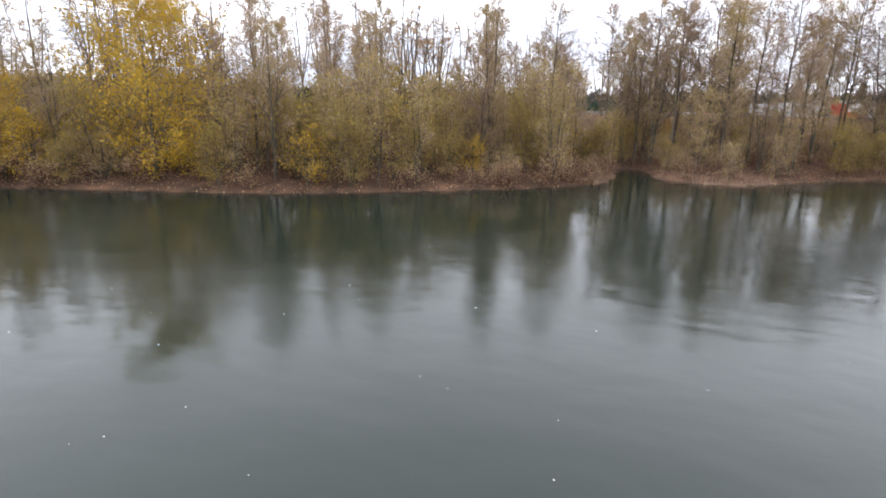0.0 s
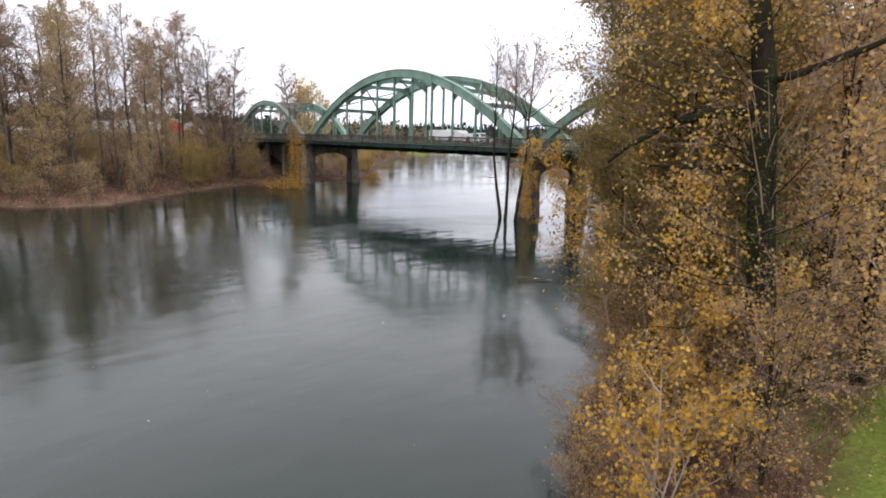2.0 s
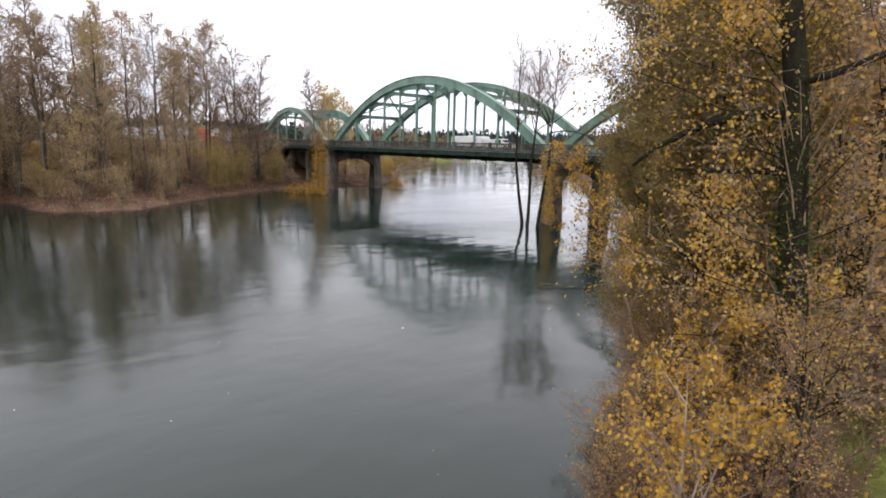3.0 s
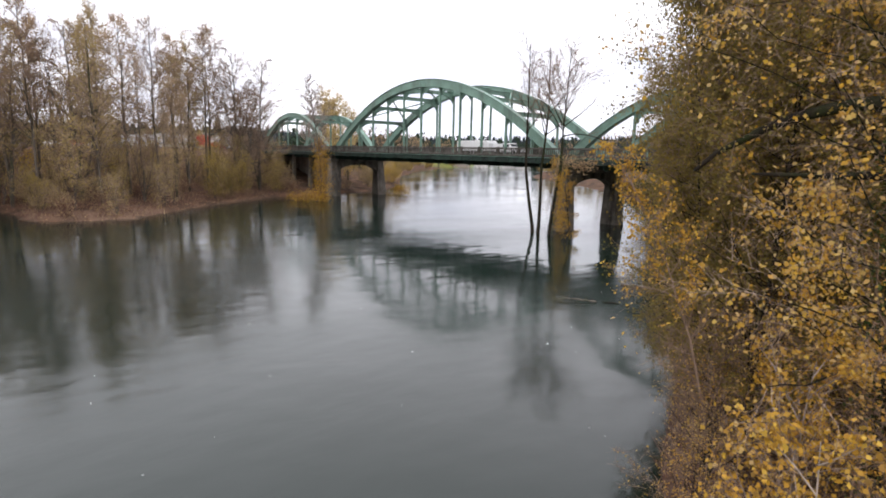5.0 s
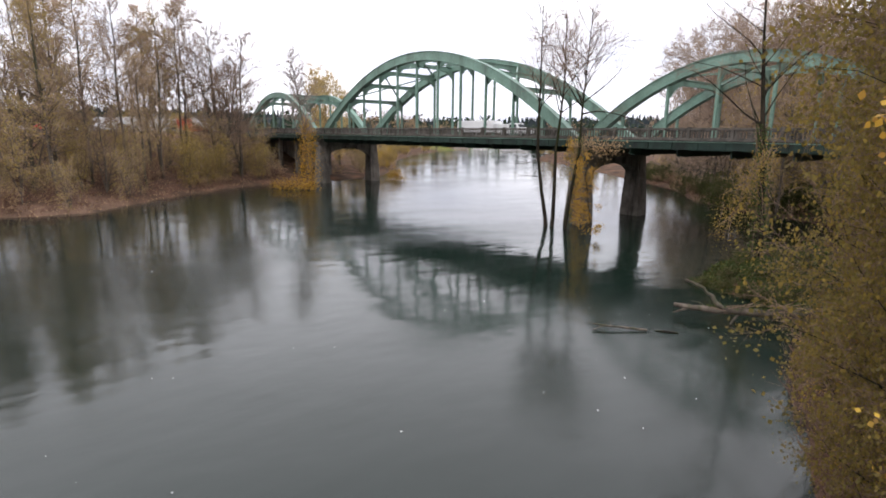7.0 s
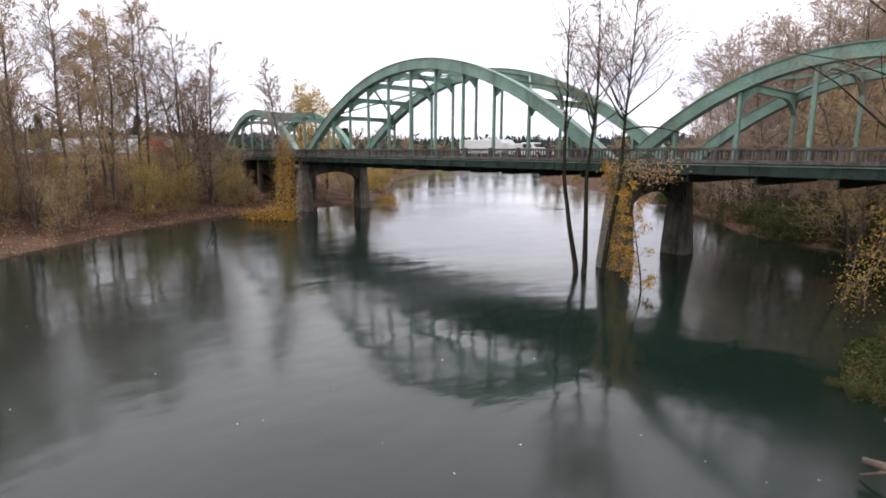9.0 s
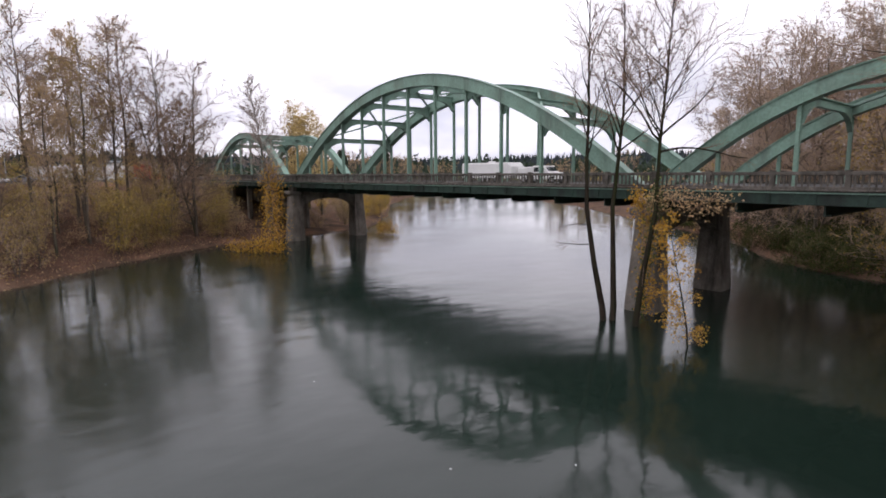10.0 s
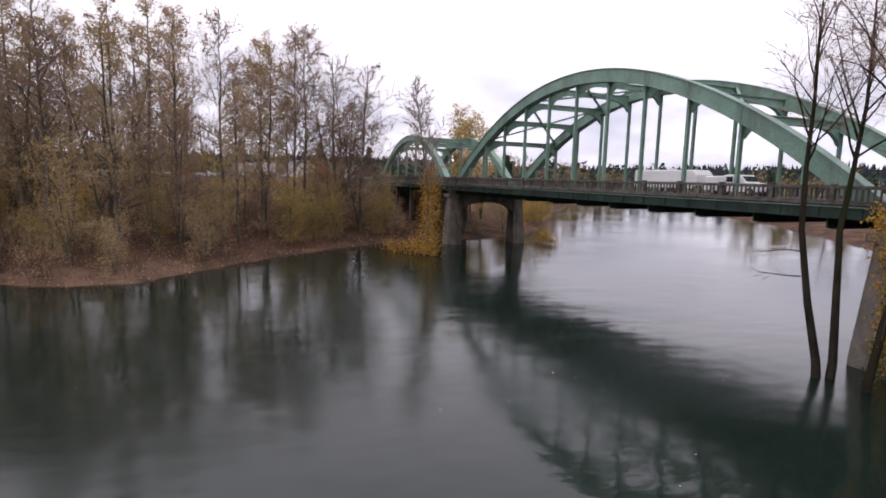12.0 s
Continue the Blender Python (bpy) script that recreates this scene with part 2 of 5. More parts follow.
def shore(px, py):
    """Signed distance to the water's edge in metres (land is positive), and whether the west bank is the nearer."""
    px, py = np.asarray(px, float), np.asarray(py, float)
    best, inside, west = np.full(px.shape, 1e9), np.zeros(px.shape, bool), np.zeros(px.shape, bool)
    for i in range(len(BANK)):
        (ax, ay), (bx, by) = BANK[i], BANK[(i + 1) % len(BANK)]
        if i != len(BANK) - 1 and i != len(WEST) - 1:
            t = np.clip(((px - ax) * (bx - ax) + (py - ay) * (by - ay)) / ((bx - ax) ** 2 + (by - ay) ** 2), 0, 1)
            d = np.hypot(px - ax - t * (bx - ax), py - ay - t * (by - ay))
            west = np.where(d < best, i < len(WEST) - 1, west)
            best = np.minimum(best, d)
        cross = (ay > py) != (by > py)
        inside ^= cross & (px < (bx - ax) * (py - ay) / (by - ay + 1e-12) + ax)
    return np.where(inside, -best, best), west


def land(px, py):
    px, py = np.asarray(px, float), np.asarray(py, float)
    d, west = shore(px, py)
    d = d + np.where(west, 1.0, 0.45) * (0.7 * np.sin(px * 0.9 + 1.3 * np.sin(py * 0.5)) * np.sin(py * 0.8 + px * 0.2) + 0.4 * np.sin(px * 2.1) * np.sin(py * 1.9))
    zw = np.interp(d, [0, 1.5, 12, 22, 46, 120], [0.0, 0.5, 1.7, 3.4, 10.5, 10.9])
    ze = np.interp(d, [0, 1.5, 12, 50, 160, 400], [0.0, 0.7, 1.9, 2.8, 4.5, 8.0])
    ramp_e = np.clip((px - 104) / 26, 0, 1) * np.clip(1.6 - np.abs(py - 6.5) / 14, 0, 1)
    ze = np.maximum(ze, 10.4 * np.clip(ramp_e, 0, 1))
    z = np.where(west, zw, ze) + np.clip(d, 0, 4) * 0.05 * np.sin(px * 0.7) * np.sin(py * 0.6 + 1)
    return np.where(d < 0, np.maximum(-3.0, d * 0.45), z)


def on_land(x, y):
    return float(land(np.array([x]), np.array([y]))[0])


def spread(lo, hi, step, far, grow=1.18):
    core = list(np.arange(lo, hi + step / 2, step))
    left, right, s = [lo], [hi], step
    while right[-1] < far:
        s *= grow
        right.append(right[-1] + s)
        left.append(left[-1] - s)
    return np.array(left[:0:-1] + core + right[1:])


gx, gy = spread(-100, 120, 1.7, 4200), spread(-155, 80, 1.7, 4200)
GX, GY = np.meshgrid(gx, gy)
GZ = land(GX, GY)
nx = len(gx)
ground_me = mesh_from("ground", np.stack([GX.ravel(), GY.ravel(), GZ.ravel()], 1),
                      [(j * nx + i, j * nx + i + 1, (j + 1) * nx + i + 1, (j + 1) * nx + i) for j in range(len(gy) - 1) for i in range(nx - 1)], True)
gd, gw = shore(GX, GY)
wob = 3 * np.sin(GX * 0.4) * np.sin(GY * 0.3 + 1)
lawn = np.where(~gw, np.clip((GX + wob - 82) / 2.0, 0, 1) * np.clip((-26 + wob - GY) / 3, 0, 1), 0)
lawn = np.maximum(lawn, np.clip((np.hypot(GX, GY) - 260) / 60, 0, 0.75))
sand = np.where(gw & (gd < 5) & (np.hypot(GX + 9, GY + 56) < 16), 0.7, 0) * np.clip(gd / 0.5, 0, 1)
sand = np.maximum(sand, np.where(~gw & (np.hypot(GX - 47, GY - 31) < 4), 0.7, 0))
lot = np.where(gw & (gd > 48) & (gd < 130) & (np.abs(GY) < 95), 1.0, 0)
cov = ground_me.color_attributes.new("cover", "FLOAT_COLOR", "POINT")
cov.data.foreach_set("color", np.stack([lawn.ravel(), sand.ravel(), lot.ravel(), np.ones(GX.size)], 1).ravel())
tagged(hang("ground", ground_me, M_GROUND), "brown leaf-strewn river banks with grass and mud", "ground", kind="structure")

water_me = mesh_from("water", [(-1500, -1500, 0), (1500, -1500, 0), (1500, 1800, 0), (-1500, 1800, 0)], [(0, 1, 2, 3)])
tagged(hang("water", water_me, M_WATER), "calm grey-green river with soft reflections", "river", kind="structure")


# ---- trees ----
def tubes(segs, sides):
    """Tapered tubes from rows of (a, b, radius a, radius b)."""
    s = np.array(segs, float).reshape(-1, 8)
    a, b, ra, rb = s[:, :3], s[:, 3:6], s[:, 6], s[:, 7]
    d = b - a
    d /= np.linalg.norm(d, axis=1)[:, None] + 1e-9
    ref = np.where(np.abs(d[:, 2:3]) > 0.9, np.array([[1.0, 0, 0]]), np.array([[0, 0, 1.0]]))
    n = len(s)
    follows = np.zeros(n, bool)
    follows[1:] = np.abs(a[1:] - b[:-1]).max(1) < 1e-6
    ref = ref[np.maximum.accumulate(np.where(follows, 0, np.arange(n)))]
    u = np.cross(d, ref)
    u /= np.linalg.norm(u, axis=1)[:, None] + 1e-9
    v = np.cross(d, u)
    ang = np.arange(sides) * 2 * np.pi / sides
    ring = np.cos(ang)[None, :, None] * u[:, None] + np.sin(ang)[None, :, None] * v[:, None]
    vs = np.concatenate([a[:, None] + ring * ra[:, None, None], b[:, None] + ring * rb[:, None, None]], 1).reshape(-1, 3)
    base = (np.arange(len(s)) * 2 * sides)[:, None]
    i = np.arange(sides)
    j = (i + 1) % sides
    # a piece that goes on from the one before shares its ring
    first = base - np.where(follows, sides, 0)[:, None]
    fs = np.stack([first + i, first + j, base + j + sides, base + i + sides], 2).reshape(-1, 4)
    kept, fs = np.unique(fs, return_inverse=True)
    return vs[kept], fs.reshape(-1, 4)


def spikes(segs):
    """Thin three-sided points for the finest twigs, from the same rows."""
    s = np.array(segs, float).reshape(-1, 8)
    a, b, ra = s[:, :3], s[:, 3:6], s[:, 6]
    d = b - a
    u = np.cross(d, np.array([[0.31, 0.52, 0.79]]))
    u /= np.linalg.norm(u, axis=1)[:, None] + 1e-9
    v = np.cross(d, u)
    v /= np.linalg.norm(v, axis=1)[:, None] + 1e-9
    ring = [a + ra[:, None] * (math.cos(k * 2.0944) * u + math.sin(k * 2.0944) * v) for k in range(3)]
    out = np.stack(ring + [b], 1).reshape(-1, 3)
    base = (np.arange(len(s)) * 4)[:, None, None]
    tri = np.array([[0, 1, 3], [1, 2, 3], [2, 0, 3]])[None]
    return out, (base + tri).reshape(-1, 3)


def blades(points, size, rng, droop=0.3):
    """A small folded leaf at each point."""
    p = np.array(points, float)
    n = len(p)
    d = rng.normal(size=(n, 3))
    d[:, 2] -= droop
    d /= np.linalg.norm(d, axis=1)[:, None]
    w = np.cross(d, rng.normal(size=(n, 3)))
    w /= np.linalg.norm(w, axis=1)[:, None] + 1e-9
    nrm = np.cross(d, w)
    s = size * rng.uniform(0.6, 1.3, (n, 1))
    mid = p + d * s * 0.5
    vs = np.stack([p, mid + w * s * 0.42 + nrm * s * 0.1, p + d * s, mid - w * s * 0.42 + nrm * s * 0.1], 1).reshape(-1, 3)
    base = (np.arange(n) * 4)[:, None]
    return vs, np.concatenate([base, base + 1, base + 2, base + 3], 1)


def joined(name, pieces):
    """One mesh out of (verts, faces, material) pieces."""
    vs, fs, sizes, mi, off, mats = [], [], [], [], 0, []
    for v, f, m in pieces:
        if len(v) == 0:
            continue
        if m not in mats:
            mats.append(m)
        vs.append(v)
        fs.append((f + off).ravel())
        sizes.append(np.full(len(f), f.shape[1]))
        mi.append(np.full(len(f), mats.index(m)))
        off += len(v)
    v, f, mi, sizes = np.concatenate(vs), np.concatenate(fs), np.concatenate(mi), np.concatenate(sizes)
    me = bpy.data.meshes.new(name)
    me.vertices.add(len(v))
    me.vertices.foreach_set("co", v.ravel())
    me.loops.add(f.size)
    me.loops.foreach_set("vertex_index", f.ravel().astype(np.int32))
    me.polygons.add(len(sizes))
    me.polygons.foreach_set("loop_start", np.concatenate([[0], np.cumsum(sizes)[:-1]]).astype(np.int32))
    me.polygons.foreach_set("material_index", mi.astype(np.int32))
    for m in mats:
        me.materials.append(m)
    me.update(calc_edges=True)
    return me


class Grower:
    """Grows one tree: a stem, limbs that rise or droop, and twigs with leaves."""

    def __init__(self, seed):
        self.rng = np.random.default_rng(seed)
        self.stem, self.limbs, self.twig, self.fine, self.tips = [], [], [], [], []

    def limb(self, p, d, length, r0, r1, steps, wander, lift, store):
        pts = [np.array(p, float)]
        d = np.array(d, float)
        d /= np.linalg.norm(d)
        for i in range(steps):
            d = d + self.rng.normal(size=3) * wander + np.array([0, 0, lift])
            d /= np.linalg.norm(d)
            pts.append(pts[-1] + d * length / steps)
        for i in range(steps):
            a, b = r0 + (r1 - r0) * i / steps, r0 + (r1 - r0) * (i + 1) / steps
            store.append((*pts[i], *pts[i + 1], a, b))
        return pts

    def grown(self):
        self.limbs.append([])
        return self.limbs[-1]

    def side(self, d, spread_deg):
        """A direction at about that angle from d, to any side."""
        d = d / np.linalg.norm(d)
        q = np.cross(d, self.rng.normal(size=3))
        q /= np.linalg.norm(q) + 1e-9
        a = np.radians(spread_deg * self.rng.uniform(0.7, 1.25))
        return d * np.cos(a) + q * np.sin(a)


def along(pts, f):
    x = f * (len(pts) - 1)
    i = min(int(x), len(pts) - 2)
    return pts[i] + (pts[i + 1] - pts[i]) * (x - i), pts[i + 1] - pts[i]


def clothe(g, pts, twigs, sprays, reach, twig_r, lift=0.03):
    """Twigs and spray along one limb."""
    for j in range(twigs):
        q, e = along(pts, 0.25 + 0.75 * (j + g.rng.uniform()) / twigs)
        tl = reach * g.rng.uniform(0.6, 1.2)
        tw = g.limb(q, g.side(e, 38), tl, twig_r * 1.3, twig_r * 0.7, 2, 0.08, lift, g.twig)
        for m in range(sprays):
            u, w = along(tw, 0.15 + 0.85 * (m + g.rng.uniform()) / sprays)
            g.limb(u, g.side(w, 40), tl * g.rng.uniform(0.3, 0.6), twig_r * 0.85, 0.0, 1, 0.15, lift, g.fine)


def leader_lines(seed, h, fork, n, spread):
    """The lines of a trunk that forks into n rising leaders."""
    r = np.random.default_rng(seed + 500)
    sway = r.normal(size=2) * 0.02 * h
    trunk = [np.array((sway[0] * (k / 3) ** 2, sway[1] * (k / 3) ** 2, -0.5 + (fork * h + 0.5) * k / 3)) for k in range(4)]
    lines = []
    a0 = r.uniform(0, 2 * math.pi)
    for i in range(n):
        a = a0 + 2 * math.pi * i / n + r.normal() * 0.3
        top, out = h * r.uniform(0.82, 1.0), spread * r.uniform(0.5, 1.1) * (0.3 if i == 0 else 1)
        start = trunk[3] if i == 0 else trunk[2] + (trunk[3] - trunk[2]) * r.uniform(0.2, 1.0)
        line = [start]
        for k in range(1, 6):
            f = k / 5
            line.append(start + np.array((math.cos(a) * out * f ** 0.75, math.sin(a) * out * f ** 0.75, (top - start[2]) * f)) + r.normal(size=3) * 0.005 * h * np.array((1, 1, 0)))
        lines.append((trunk[:-1] + line) if i == 0 else line)
    return lines


def grow_tree(seed, height, radius, stem=0.28, limbs=26, low=0.25, angle=45, lift=0.09, twigs=6, sprays=4, stems=1, lean=0.02,
              leaves=1.5, leaf_low=0.0, twig_r=0.016, weep=0.0, peak=0.45, taper=0.12, limb_r=0.32, twig_steps=1, scatter=0.15,
              paths=None, foot=0.62, tip=0.35, tilt=0.09, limb_steps=3, kink=1.0):
    """Returns a Grower with stems, limbs, twigs and the points where leaves sit. paths: the stems' own lines, where they have a marked course."""
    g = Grower(seed)
    r = g.rng
    n_stems = len(paths) if paths else stems
    for s in range(n_stems):
        if paths:
            stem_pts = [np.array(p, float) for p in paths[s]]
            m = len(stem_pts) - 1
            thick = stem if s == 0 or n_stems == 2 else stem * 0.55
            for i in range(m):
                k0, k1 = 1 - (1 - taper) * i / m, 1 - (1 - taper) * (i + 1) / m
                g.stem.append((*stem_pts[i], *stem_pts[i + 1], thick * k0, thick * k1))
        else:
            h = height * (1 if s == 0 else r.uniform(0.7, 0.97))
            slant = r.normal(size=2) * (lean if stems == 1 else tilt)
            stem_pts = g.limb((0, 0, -0.5), (slant[0], slant[1], 1), h, stem * (1 if s == 0 else 0.75), stem * taper, 8, 0.03, 0.03, g.stem)
        per = limbs // n_stems
        lo_s = low if s == 0 or not paths or n_stems == 2 else 0.1
        for i in range(per):
            f = lo_s + (0.98 - lo_s) * (i + r.uniform()) / per
            p, d = along(stem_pts, f)
            k = (f - lo_s) / (1 - lo_s)
            ln = radius * np.interp(k, [0, peak, 1], [foot, 1.0, tip]) * r.uniform(0.65, 1.2) * 1.25
            r0 = max(0.02, stem * limb_r * (1 - 0.75 * f) * r.uniform(0.6, 1.1))
            limb_pts = g.limb(p, g.side(d, angle), ln, r0, r0 * 0.25, limb_steps, 0.14 * kink, lift, g.grown())
            for j in range(twigs):
                fj = 0.12 + 0.88 * (j + r.uniform()) / twigs
                q, e = along(limb_pts, fj)
                tl = ln * r.uniform(0.28, 0.55) * (1.15 - 0.5 * fj)
                tw = g.limb(q, g.side(e, 45), tl, max(twig_r, r0 * 0.25), twig_r * 0.7, twig_steps, 0.18 * kink, lift * 0.7 - weep, g.twig)
                for m in range(sprays):
                    u, w = along(tw, 0.15 + 0.85 * (m + r.uniform()) / sprays)
                    sp = g.limb(u, g.side(w, 42), tl * r.uniform(0.35, 0.75), twig_r * 0.85, 0.0, 1, 0.2, lift * 0.5 - weep, g.fine)
                    if f >= leaf_low:
                        for _ in range(r.poisson(leaves)):
                            c, _d = along(sp, r.uniform())
                            g.tips.append(c + r.normal(size=3) * scatter)
    return g


def tree(name, g, bark, twig_mat, leaf_mat, leaf_size, label, category="tree", group="", at=(0, 0, 0), sides=7, split=False):
    """A tree as a thing with its trunk and its crown; split: its limbs are parts of their own."""
    root = new(name)
    rest = [] if split else [row for limb in g.limbs for row in limb]
    stems = []
    for row in g.stem:
        if not stems or stems[-1][-1][3:6] != row[:3]:
            stems.append([])
        stems[-1].append(row)
    trunk = [hang("trunk", joined("trunk", [(*tubes(rows, sides), bark)]), None, root) for rows in stems][0]
    for limb in g.limbs if split else ():
        hang("limb", joined("limb", [(*tubes(limb, max(5, sides - 2)), bark)]), None, trunk)
    crown = [(*tubes(g.twig, 3), twig_mat)] if g.twig else []
    if rest:
        crown.append((*tubes(rest, max(3, sides - 2)), bark))
    if g.fine:
        crown.append((*spikes(g.fine), twig_mat))
    if g.tips:
        crown.append((*blades(g.tips, leaf_size, g.rng), leaf_mat))
    if crown:
        hang("crown", joined("crown", crown), None, root)
    root.matrix_basis = pose(*at)
    return tagged(root, label, category, group)


def stand(first, x, y, scale=1.0, turn=0.0, sink=0.0, tall=1.0):
    """A copy of a tree, on the ground at (x, y)."""
    c = copy_thing(first, pose(x, y, on_land(x, y) - sink, 0, 0, turn))
    c.scale = (scale, scale, scale * tall)
    return c

# ---- the bridge: three green steel tied arches on concrete piers ----
Y_RIB, PANEL = 13.0, 61 / 11
bridge = tagged(new("arch_bridge"), "green steel tied-arch road bridge on concrete piers with concrete railings", "bridge")
# centre of the span, half its length at the rail, top of the crown, panel length, number of hangers
SPANS = ((-56.2, 19.2, 20.4, 5.6, 6), (0.0, 32.0, 24.2, PANEL, 11), (52.8, 16.8, 19.2, 5.3, 6))
Z_RAIL, Z_WALK, Z_LOW = 11.9, 10.9, 9.75


def arch_top(span, x):
    c, half, top = span[:3]
    return top - (top - 12.0) * ((x - c) / half) ** 2


def arch_under(span, x):
    c, half, top = span[:3]
    deep = 1.3 if half > 30 else 1.0
    return top - deep - (top - deep * 0.75 - 12.0) * ((x - c) / (half - deep * 1.35)) ** 2


def rib(span, y):
    c, half = span[:2]
    bm = bmesh.new()
    xs = [c + half * 1.06 * (i / 48 * 2 - 1) for i in range(49)]
    strip(bm, [((x, max(10.2, arch_under(span, x))), (x, max(10.6, arch_top(span, x)))) for x in xs], y - 0.42, y + 0.42)
    for lo, hi in ((-0.03, 0.06), (-0.06, 0.03)):
        edge = arch_top if lo == -0.03 else arch_under
        strip(bm, [((x, max(10.2, edge(span, x)) + lo), (x, max(10.2, edge(span, x)) + hi)) for x in xs], y - 0.55, y + 0.55)
    ob = part("arch_rib", bm, M_STEEL, bridge)
    n, step = span[4], span[3]
    for k in range(n):
        x = c + (k - (n - 1) / 2) * step
        if arch_under(span, x) > 11.4:
            b2 = bmesh.new()
            strip(b2, [((x + o, arch_under(span, x + o) - 0.02), (x + o, arch_top(span, x + o) + 0.02)) for o in (-0.22, 0.22)], y - 0.46, y + 0.46)
            part("splice_plate", b2, M_STEEL, ob)
    return ob


def hanger(x, y, z1):
    bm = bmesh.new()
    for s in (-1, 1):
        box(bm, x - 0.13, x + 0.13, y + s * 0.17 - 0.02, y + s * 0.17 + 0.02, 10.3, z1)
    box(bm, x - 0.02, x + 0.02, y - 0.15, y + 0.15, 10.3, z1)
    part("hanger", bm, M_STEEL, bridge)


def strut(x, z1, deep):
    """A portal strut between the ribs with curved knees that run down the hangers."""
    bm = bmesh.new()
    n, knee = 24, min(2.4, z1 - 12.6)
    lo = []
    for i in range(n + 1):
        f = i / n
        y = 0.3 + (Y_RIB - 0.6) * f
        e = min(y, Y_RIB - y) / 3.6
        drop = knee * (1 - math.sqrt(max(0.0, 1 - (1 - min(1.0, e)) ** 2))) if e < 1 else 0.0
        lo.append((y, z1 - deep - drop))
    for (ya, za), (yb, zb) in zip(lo, lo[1:]):
        vs = [bm.verts.new(p) for p in ((x - 0.06, ya, za), (x - 0.06, yb, zb), (x - 0.06, yb, z1), (x - 0.06, ya, z1),
                                        (x + 0.06, ya, za), (x + 0.06, yb, zb), (x + 0.06, yb, z1), (x + 0.06, ya, z1))]
        for f in ((0, 3, 2, 1), (4, 5, 6, 7)):
            bm.faces.new([vs[i] for i in f])
        bar(bm, (x, ya, za), (x, yb, zb), 0.4, 0.06, (0, 0, 1) if abs(zb - za) < abs(yb - ya) else (0, 1, 0))
    box(bm, x - 0.22, x + 0.22, 0.3, Y_RIB - 0.3, z1 - 0.03, z1 + 0.05)
    part("portal_strut", bm, M_STEEL, bridge)


for span in SPANS:
    c, half, top, step, n = span
    for y in (0.0, Y_RIB):
        rib(span, y)
    braced = []
    for k in range(n):
        x = c + (k - (n - 1) / 2) * step
        zu = arch_under(span, x)
        if zu > 11.6:
            for y in (0.0, Y_RIB):
                hanger(x, y, zu + 0.1)
        if zu > (15.3 if half > 30 else 15.6):
            strut(x, zu + 0.75, 0.62)
            braced.append((x, zu + 0.8))
    for (xa, za), (xb, zb) in zip(braced[::2], braced[2::2]):
        for ya, yb in ((0.3, Y_RIB - 0.3), (Y_RIB - 0.3, 0.3)):
            bm = bmesh.new()
            bar(bm, (xa, ya, za), (xb, yb, zb), 0.26, 0.22)
            part("lateral_brace", bm, M_STEEL, bridge)

# deck, walks, edge girders and floor beams
X0, X1 = -79.0, 112.0
bm = bmesh.new()
box(bm, X0, X1, -1.5, Y_RIB + 1.5, 10.25, 10.72)
part("deck_slab", bm, M_CONC, bridge)
bm = bmesh.new()
box(bm, X0, X1, 1.0, Y_RIB - 1.0, 10.724, 10.78)
part("roadway", bm, M_ROAD, bridge, "worn grey asphalt roadway")
for y, s in ((-1.5, -1), (Y_RIB + 1.5, 1)):
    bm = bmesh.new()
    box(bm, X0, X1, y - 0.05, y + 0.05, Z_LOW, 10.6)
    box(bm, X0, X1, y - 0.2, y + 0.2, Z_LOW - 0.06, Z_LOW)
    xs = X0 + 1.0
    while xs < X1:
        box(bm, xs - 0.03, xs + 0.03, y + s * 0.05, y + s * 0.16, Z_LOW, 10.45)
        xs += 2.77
    girder = part("edge_girder", bm, M_STEEL_SHADE, bridge, "green painted steel edge girder with shade put into its colour")
    bm = bmesh.new()
    box(bm, X0, X1, y - 0.05 + s * 0.14, y + 0.05 + s * 0.14, 10.44, 10.54)
    part("ledge", bm, M_STEEL, girder, "paler green ledge along the girder")
    bm = bmesh.new()
    box(bm, X0, X1, y - 0.32, y + 0.32, 10.6, 10.74, 0.03)
    part("walkway_edge", bm, M_RAIL, bridge)
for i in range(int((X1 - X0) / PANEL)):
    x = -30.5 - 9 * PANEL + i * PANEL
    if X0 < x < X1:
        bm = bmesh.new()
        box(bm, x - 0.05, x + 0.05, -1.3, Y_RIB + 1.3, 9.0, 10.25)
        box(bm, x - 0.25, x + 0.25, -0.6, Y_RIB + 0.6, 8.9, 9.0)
        part("floor_beam", bm, M_STEEL_SHADE, bridge)
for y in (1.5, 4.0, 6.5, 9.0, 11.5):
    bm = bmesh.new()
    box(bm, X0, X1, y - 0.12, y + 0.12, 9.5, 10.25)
    part("stringer", bm, M_STEEL_SHADE, bridge)

